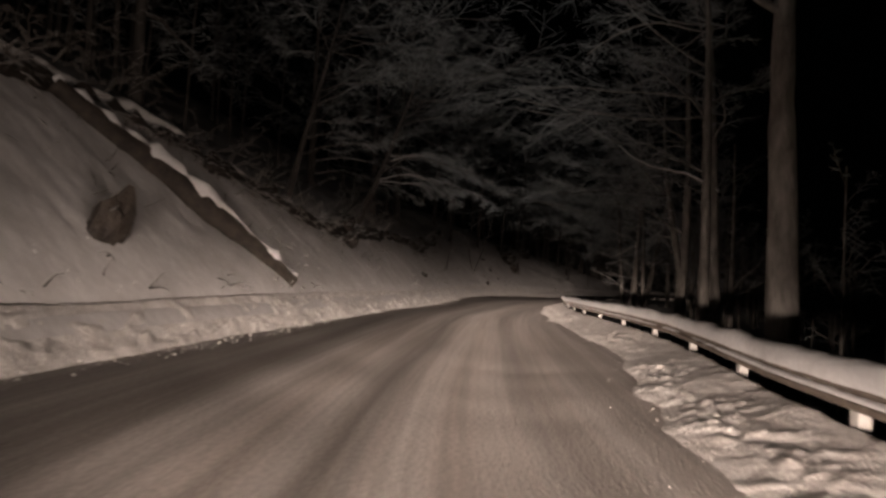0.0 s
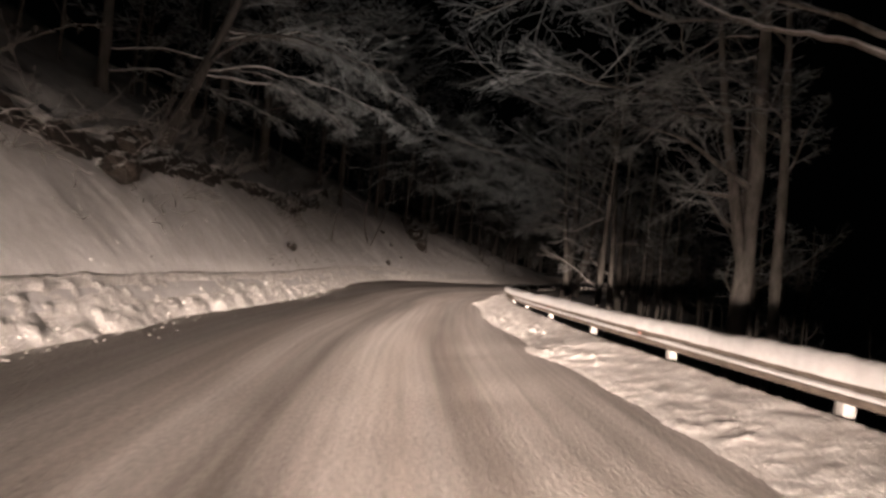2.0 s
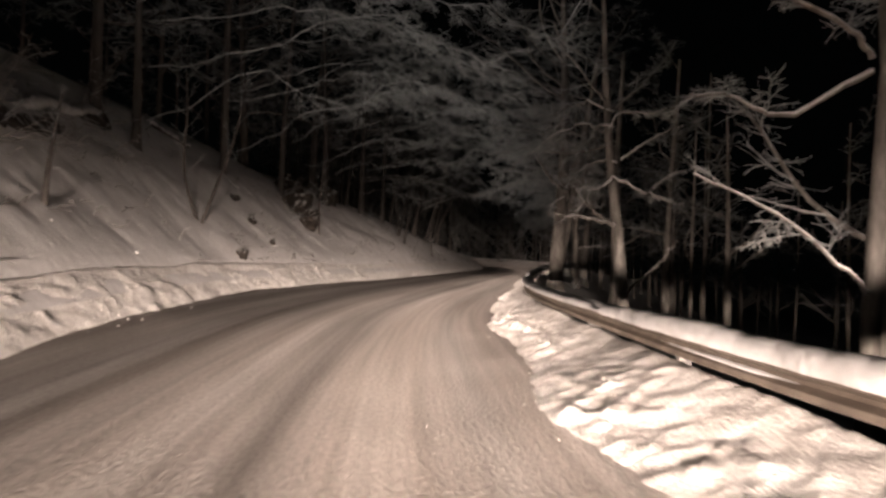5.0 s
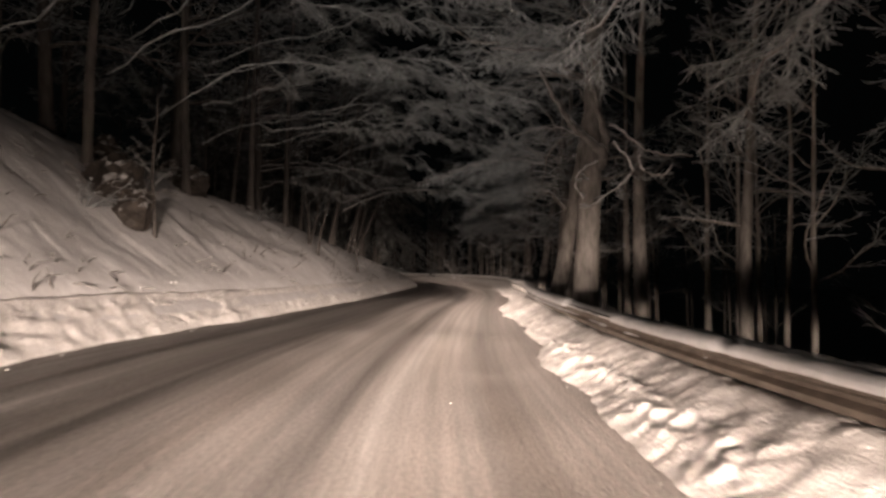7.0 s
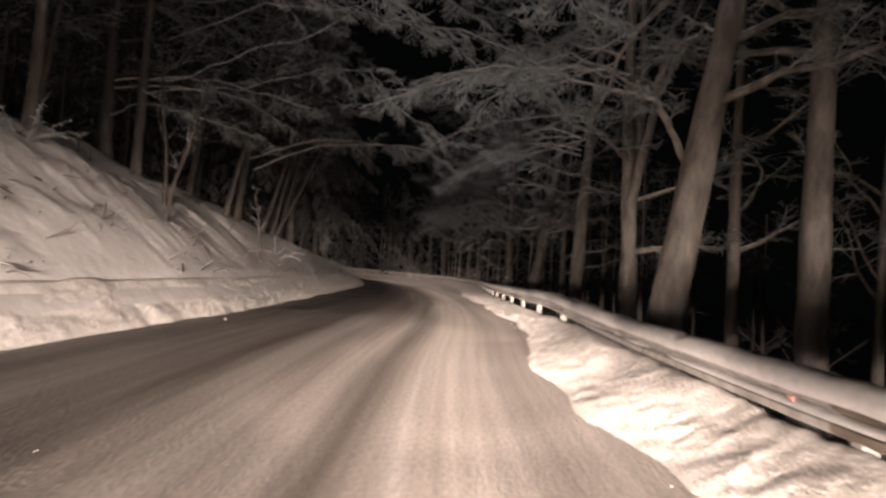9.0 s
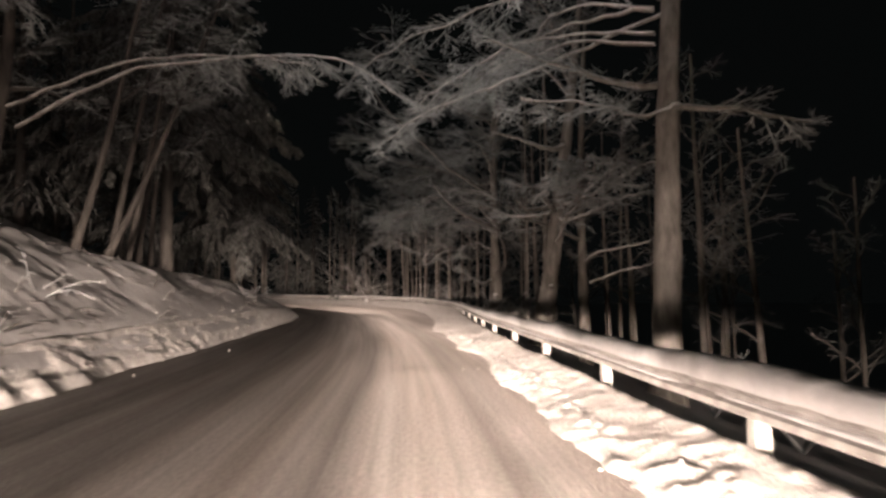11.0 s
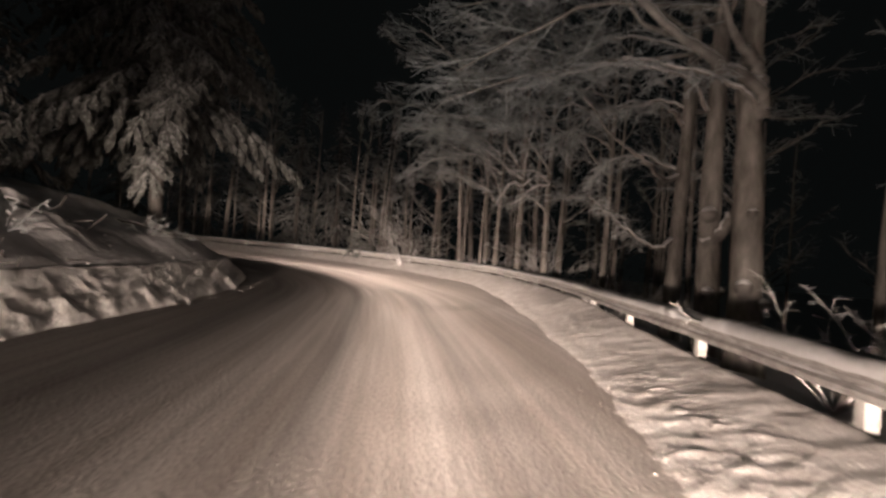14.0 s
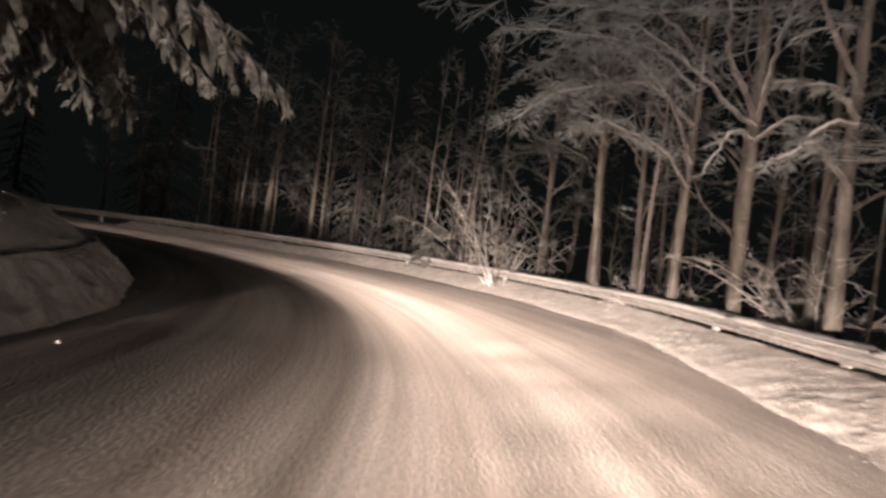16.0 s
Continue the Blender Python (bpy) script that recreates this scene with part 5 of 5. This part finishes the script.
def build_snow_lip():
    """The edge of the snow cover above the earth ledge, hanging over it in a rounded, broken roll."""
    s = np.arange(2, 62, 0.09)
    ang = np.linspace(-2.4, 1.9, 11)
    S = np.repeat(s[:, None], len(ang), 1)
    foot = ((CREST(s) - 0.75) / STEEP(s))[:, None] - 0.02 + 0.35 * (rough(S * 0.5, S * 0, 111, 2) - 0.5)
    keep = np.clip((rough(s * 0.4, s * 0, 113, 3) - 0.36) * 6, 0.05, 1)[:, None]
    r = keep * (0.13 + 0.09 * lumps(S * 1.1, S * 0, 115) + 0.05 * (rough(S * 3.0, S * 0 + ang * 0.8, 117, 3) - 0.5))
    D = foot - 1.5 * r * np.cos(ang)
    x, y = at(S, -(TOE(S) + WALL + D))
    shelf = rough(S * 0.22, foot * 0.5, 37, 3) - 0.5
    z = bank_height(S, foot) + 0.65 * shelf + 0.02 + r * np.sin(ang)
    n, m = S.shape
    i = (np.arange(n - 1)[:, None] * m + np.arange(m - 1)).ravel()
    ob = new("snow_lip", mesh_of("snow_lip", np.stack([x.ravel(), y.ravel(), z.ravel()], 1), np.stack([i, i + 1, i + m + 1, i + m], 1), BANK_SNOW_LUMP))
    tagged(ob, "rolled edge of snow hanging over the earth ledge", "snow", kind="stuff")


build_snow_lip()


def build_hanging_roots():
    """Roots and withered stems that hang from the ledge over the slope, dusted with snow."""
    rng = np.random.default_rng(515)
    roots = []
    for _ in range(520):
        s = rng.uniform(8, 60)
        if lumps(np.array([s * 0.35]), np.array([0.0]), 517)[0] < 0.4:
            continue
        d = (float(CREST(s)) - 0.75) / float(STEEP(s)) - rng.uniform(0.1, 1.2)
        if d < 0.3:
            continue
        x, y = (float(v) for v in at(s, -(float(TOE(s)) + WALL + d)))
        tx, ty = float(np.interp(s, RUN, TANGENT[:, 0])), float(np.interp(s, RUN, TANGENT[:, 1]))
        line = bough(rng, (x, y, slope_top(s, d) - 0.02), (ty * 0.9 + rng.normal(0, 0.4), -tx * 0.9 + rng.normal(0, 0.5), rng.uniform(0.0, 0.7)), rng.uniform(0.3, 1.0), rng.uniform(0.012, 0.035), 0.007, 6, 0.25, -0.25)
        roots.append(line)
        roots += sprays(rng, line, 3, 0.3, 0.01, 0.8, -0.2, 0.25, 0.3, 0.4)
    tagged(new("hanging_roots", mesh_of("hanging_roots", *tubes(roots, 4), SHRUB)), "tangled roots and withered stems hanging from the earth ledge", "roots", kind="stuff")


build_hanging_roots()


def bush(x, y, seed, label, size=1.0, stems=14, z=None, spread=0.8, mat=None):
    """Arching frosted stems from one foot."""
    rng = np.random.default_rng(seed)
    b = new("bush")
    for k in range(stems):
        a = rng.uniform(0, 6.28)
        line = bough(rng, (0, 0, -0.5), (math.cos(a) * spread, math.sin(a) * spread, 1), size * rng.uniform(0.9, 1.7) + 0.5, 0.02, 0.009, 7, 0.12, -0.08)
        thin = [line]
        for sub in sprays(rng, line, 6, size * 0.4, 0.014, 0.8, -0.05, 0.2, 0.35, 0.4):
            thin.append(sub)
            thin += sprays(rng, sub, 4, size * 0.15, 0.011, 0.8, -0.03, 0.2, 0.2, 0.4, 1)
        part("stem", mesh_of("stem", *tubes(thin, 3), mat or FROST), b)
    return tagged(stand(b, x, y, z=z), label, "bush", "bushes beside the road")


for k, (x, y, size) in enumerate([(28.6, 88.3, 0.35), (29.6, 90.4, 0.4), (24.4, 80.0, 0.3), (39.0, 110.4, 0.9), (39.7, 109.9, 0.8), (42.4, 119.1, 0.3), (46.9, 122.9, 0.7),
                                  (48.4, 130.7, 1.9), (48.7, 136.8, 1.2), (46.6, 143.6, 2.7), (50.3, 138.9, 0.9), (49.2, 146.0, 0.8), (48.6, 146.6, 1.0), (48.0, 150.5, 1.2)]):
    bush(x, y, 200 + k, "frost-covered bush behind the guardrail", size * 1.2, 18 if y > 110 else 9, z=0.25 if y > 109 else place_z(x, y) + 0.55, mat=SNOWY if y > 110 else FROST, spread=0.45 if y == 143.6 else 0.8)
for k, (x, y) in enumerate([(6.9, 75.6), (7.4, 77.4), (6.5, 78.6), (6.9, 81.6), (8.6, 84.4)]):
    bush(x, y, 360 + k, "dark shrub clinging to the rocks of the slope", 0.8, 9, z=slope_z(x, y) + 0.3, spread=1.3, mat=SHRUB)
for k, (x, y) in enumerate([(-3.5, 35.6), (-3.2, 37.5), (-4.6, 33.0), (-1.5, 50.2), (-1.3, 52.6), (-0.5, 57.4), (7.3, 76.4), (6.7, 74.0), (7.0, 79.0), (7.9, 82.2), (-1.2, 54.2), (12.4, 87.0), (18.6, 94.6), (20.8, 99.2), (29.3, 118.5), (31.8, 125.4)]):
    bush(x, y, 240 + k, "low snow-hung shrub rooted in the slope", 0.5, 9, z=slope_z(x, y) + 0.35, spread=1.2)

for k, s in enumerate((14.0, 19.5, 22.0, 24.5, 26.5, 28.0, 30.0, 32.0, 34.5, 40.5, 43.0, 46.5, 49.0, 53.0, 58.0, 61.0)):
    x, y = (float(v) for v in at(s, -(TOE(s) + WALL + (CREST(s) - 0.75) / STEEP(s) - 0.5 - 0.5 * (k % 3))))
    bush(x, y, 280 + k, "tangled shrub hanging from the earth ledge", 0.75, 8, z=slope_z(x, y) + 0.3, spread=1.5, mat=SHRUB)

shrub_rng = random.Random(9)
for k in range(26):
    s = 9 + 2.1 * k + shrub_rng.uniform(-0.8, 0.8)
    x, y = (float(v) for v in at(s, -(TOE(s) + WALL + (CREST(s) - 0.75) / STEEP(s) + shrub_rng.uniform(0.4, 2.6))))
    bush(x, y, 320 + k, "tall leafless shrub above the earth ledge", shrub_rng.uniform(1.2, 2.0), 7, spread=0.9, mat=SHRUB)

# the forest behind: a few kinds, repeated with other turns and sizes
rng = np.random.default_rng(77)
kinds = [broadleaf("beech_tree", 100 + k, height=13, r=0.13 + 0.03 * k, clear=2.8, limbs=9, subs=6, twigs=6, lets=0, reach=4.0, twig_r=0.013, rise=0.5) for k in range(4)]
kinds += [broadleaf("beech_tree", 120 + k, height=14, r=0.11, clear=4.5, limbs=7, subs=5, twigs=5, lets=0, reach=2.6, twig_r=0.013, rise=0.5) for k in range(2)]
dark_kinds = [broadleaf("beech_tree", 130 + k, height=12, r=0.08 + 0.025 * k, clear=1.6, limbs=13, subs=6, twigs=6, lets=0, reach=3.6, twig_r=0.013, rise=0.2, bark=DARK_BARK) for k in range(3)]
firs = [fir("fir_tree", 140 + k, height=13 + 2 * k, twigs=9, per=4) for k in range(2)]
used = set()


def scatter(kind_list, count, s_range, off, side, label, category, group, least=1.6, sizes=(0.8, 1.2)):
    spots = []
    tries = 0
    while len(spots) < count and tries < count * 30:
        tries += 1
        s = rng.uniform(*s_range)
        d = off[0] + (off[1] - off[0]) * rng.random() ** 1.2
        lat = RAIL(s) + d if side > 0 else -(TOE(s) + d)
        x, y = (float(v) for v in at(s, lat))
        if all((x - a) ** 2 + (y - b) ** 2 > least ** 2 for a, b in spots):
            spots.append((x, y))
    for x, y in spots:
        src = kind_list[int(rng.integers(len(kind_list)))]
        m = (x, y, float(rng.uniform(0, 360)), float(rng.uniform(*sizes)))
        if src.name not in used:
            used.add(src.name)
            t = src
        else:
            t = copy_thing(src, Matrix())
        stand(t, *m)
        tagged(t, label, category, group)


scatter(kinds, 34, (0, 100), (6.0, 26), 1, "bare frosted beech in the dark forest", "tree", "beeches in the forest")
scatter(kinds, 70, (112, 178), (3.0, 24), 1, "bare frosted beech in the dark forest", "tree", "beeches in the forest", 1.2)
scatter(dark_kinds, 56, (5, 112), (9.0, 22), -1, "bare frosted beech above the cut slope", "tree", "beeches in the forest")
scatter(firs, 11, (104, 150), (10, 20), -1, "snow-laden fir above the road bank", "tree", "firs on the slope", 2.5)
scatter(firs, 8, (160, 190), (3, 14), 1, "snow-laden fir in the far bend", "tree", "firs in the bend", 2.5)

scatter(kinds, 22, (145, 172), (4, 26), 1, "bare frosted beech on the outside of the bend", "tree", "beeches in the forest", 1.5, (0.9, 1.3))
scatter(kinds, 18, (128, 176), (8, 26), -1, "bare frosted beech inside the bend", "tree", "beeches in the forest", 1.6, (0.9, 1.3))
scatter(firs, 9, (134, 172), (7, 20), -1, "snow-laden fir inside the bend", "tree", "firs in the bend", 2.5, (0.9, 1.3))

# the two big firs whose boughs hang over the road
for x, y, seed, low in ((25.4, 116.0, 151, 6.3), (32.4, 134.6, 152, 5.0)):
    t = fir("fir_tree", seed, height=22, r=0.26, first=low, reach=6.4, step=0.52, per=6, twigs=20, droop=0.12, clumps=5)
    tagged(stand(t, x, y), "great snow-laden fir with boughs hanging over the road", "tree", "firs on the slope")

t = fir("fir_tree", 153, height=2.8, r=0.04, first=0.25, reach=1.15, step=0.2, per=6, twigs=12, droop=0.05, clumps=2)
tagged(stand(t, 46.1, 150.6, z=0.2), "young fir white with snow beside the bend", "tree", "firs in the bend")


def build_debris():
    """Twig ends, root tips and crumbs of earth that lie on the slope and stick out of its snow."""
    rng = np.random.default_rng(303)
    lines = []
    for _ in range(2600):
        s, d = rng.uniform(2, 122), 0.15 + 6.5 * rng.random() ** 1.4
        if d > (float(CREST(s)) - 0.75) / float(STEEP(s)) + 1.5:
            continue
        if lumps(np.array([s * 0.5]), np.array([d * 0.6]), 305)[0] < 0.45:
            continue
        x, y = (float(v) for v in at(s, -(float(TOE(s)) + WALL + d)))
        z = slope_top(s, d)
        ln = rng.uniform(0.1, 0.55)
        lines.append(bough(rng, (x, y, z - 0.03), (rng.normal(0.4, 0.6), rng.normal(0, 0.6), rng.uniform(0.1, 0.9)), ln, rng.uniform(0.008, 0.028), 0.005, 4, 0.3, -0.15))
    tagged(new("slope_litter", mesh_of("slope_litter", *tubes(lines, 4), DARK_BARK)), "twig ends and root tips sticking out of the snowy slope", "litter", kind="stuff")


build_debris()


def build_clods():
    """Loose lumps of snow along the foot of the ridge, on the verge and here and there on the road."""
    rng = np.random.default_rng(404)
    bm = bmesh.new()
    bmesh.ops.create_icosphere(bm, subdivisions=1, radius=1.0)
    ball = np.array([v.co[:] for v in bm.verts])
    tris = np.array([[v.index for v in f.verts] for f in bm.faces])
    bm.free()
    for name, count, label in (("ridge_clods", 2000, "loose clods of snow fallen from the ploughed ridge"), ("verge_clods", 3000, "loose clods of snow on the verge"),
                               ("road_clods", 260, "few small clods of snow lying on the road"), ("slope_clods", 800, "small lumps of snow that have rolled down the slope")):
        s = rng.uniform(-4, 150, count)
        s = s[lumps(s * 0.4, s * 0, 407) > 0.25] if name != "road_clods" else s
        n = len(s)
        r = 0.010 + 0.045 * rng.random(n) ** 4.0
        if name == "ridge_clods":
            s = np.where((s > 46) & (rng.random(n) > 0.2), rng.uniform(-4, 46, n), s)
            out = rng.normal(0.0, 0.24, n)
            r = r * np.where(out < 0.05, 0.6, 0.6)
            lat = -(TOE(s) - 0.25 + out)
            z = road_height(s, lat) + 0.75 * np.clip(out / (WALL + 0.25), 0, 1) ** 1.15
        elif name == "verge_clods":
            wide = np.interp(s, (45, 60, 100, 112), (1.45, 1.0, 1.05, 1.7))
            out = np.minimum(-wide + 0.22 + np.abs(rng.normal(0, 0.42, n)) * np.where(rng.random(n) < 0.25, -0.6, 1), -0.15)
            lat = RAIL(s) + out
            z = road_height(s, lat) + 0.22 * np.clip((out + wide) / wide, 0, 1) ** 1.3
            r = r * 0.34
        elif name == "slope_clods":
            d = 0.1 + 4.5 * rng.random(n) ** 1.6
            lat = -(TOE(s) + WALL + d)
            z = np.array([slope_top(a, c) for a, c in zip(s, d)])
            r = r * 0.8
        else:
            lat = np.where(rng.random(n) < 0.6, rng.normal(0.15, 0.25, n), -TOE(s) + 0.6 + (TOE(s) + RAIL(s) - 2.0) * rng.random(n))
            z = road_height(s, lat)
            r = r * 0.25
        x, y = at(s, lat)
        jag = 1 + 0.28 * rng.normal(size=(n, len(ball), 1))
        v = ball[None] * jag * (r[:, None] * rng.uniform(0.7, 1.3, (n, 3)) * (1, 1, 0.65))[:, None, :] + np.stack([x, y, z + r * 0.1], 1)[:, None]
        f = (tris[None] + (np.arange(n) * len(ball))[:, None, None]).reshape(-1, 3)
        tagged(new(name, mesh_of(name, v.reshape(-1, 3), f, BANK_SNOW_LUMP if name == "slope_clods" else CRUST if name == "ridge_clods" else CRUMB)), label, "snow", kind="stuff")


build_clods()
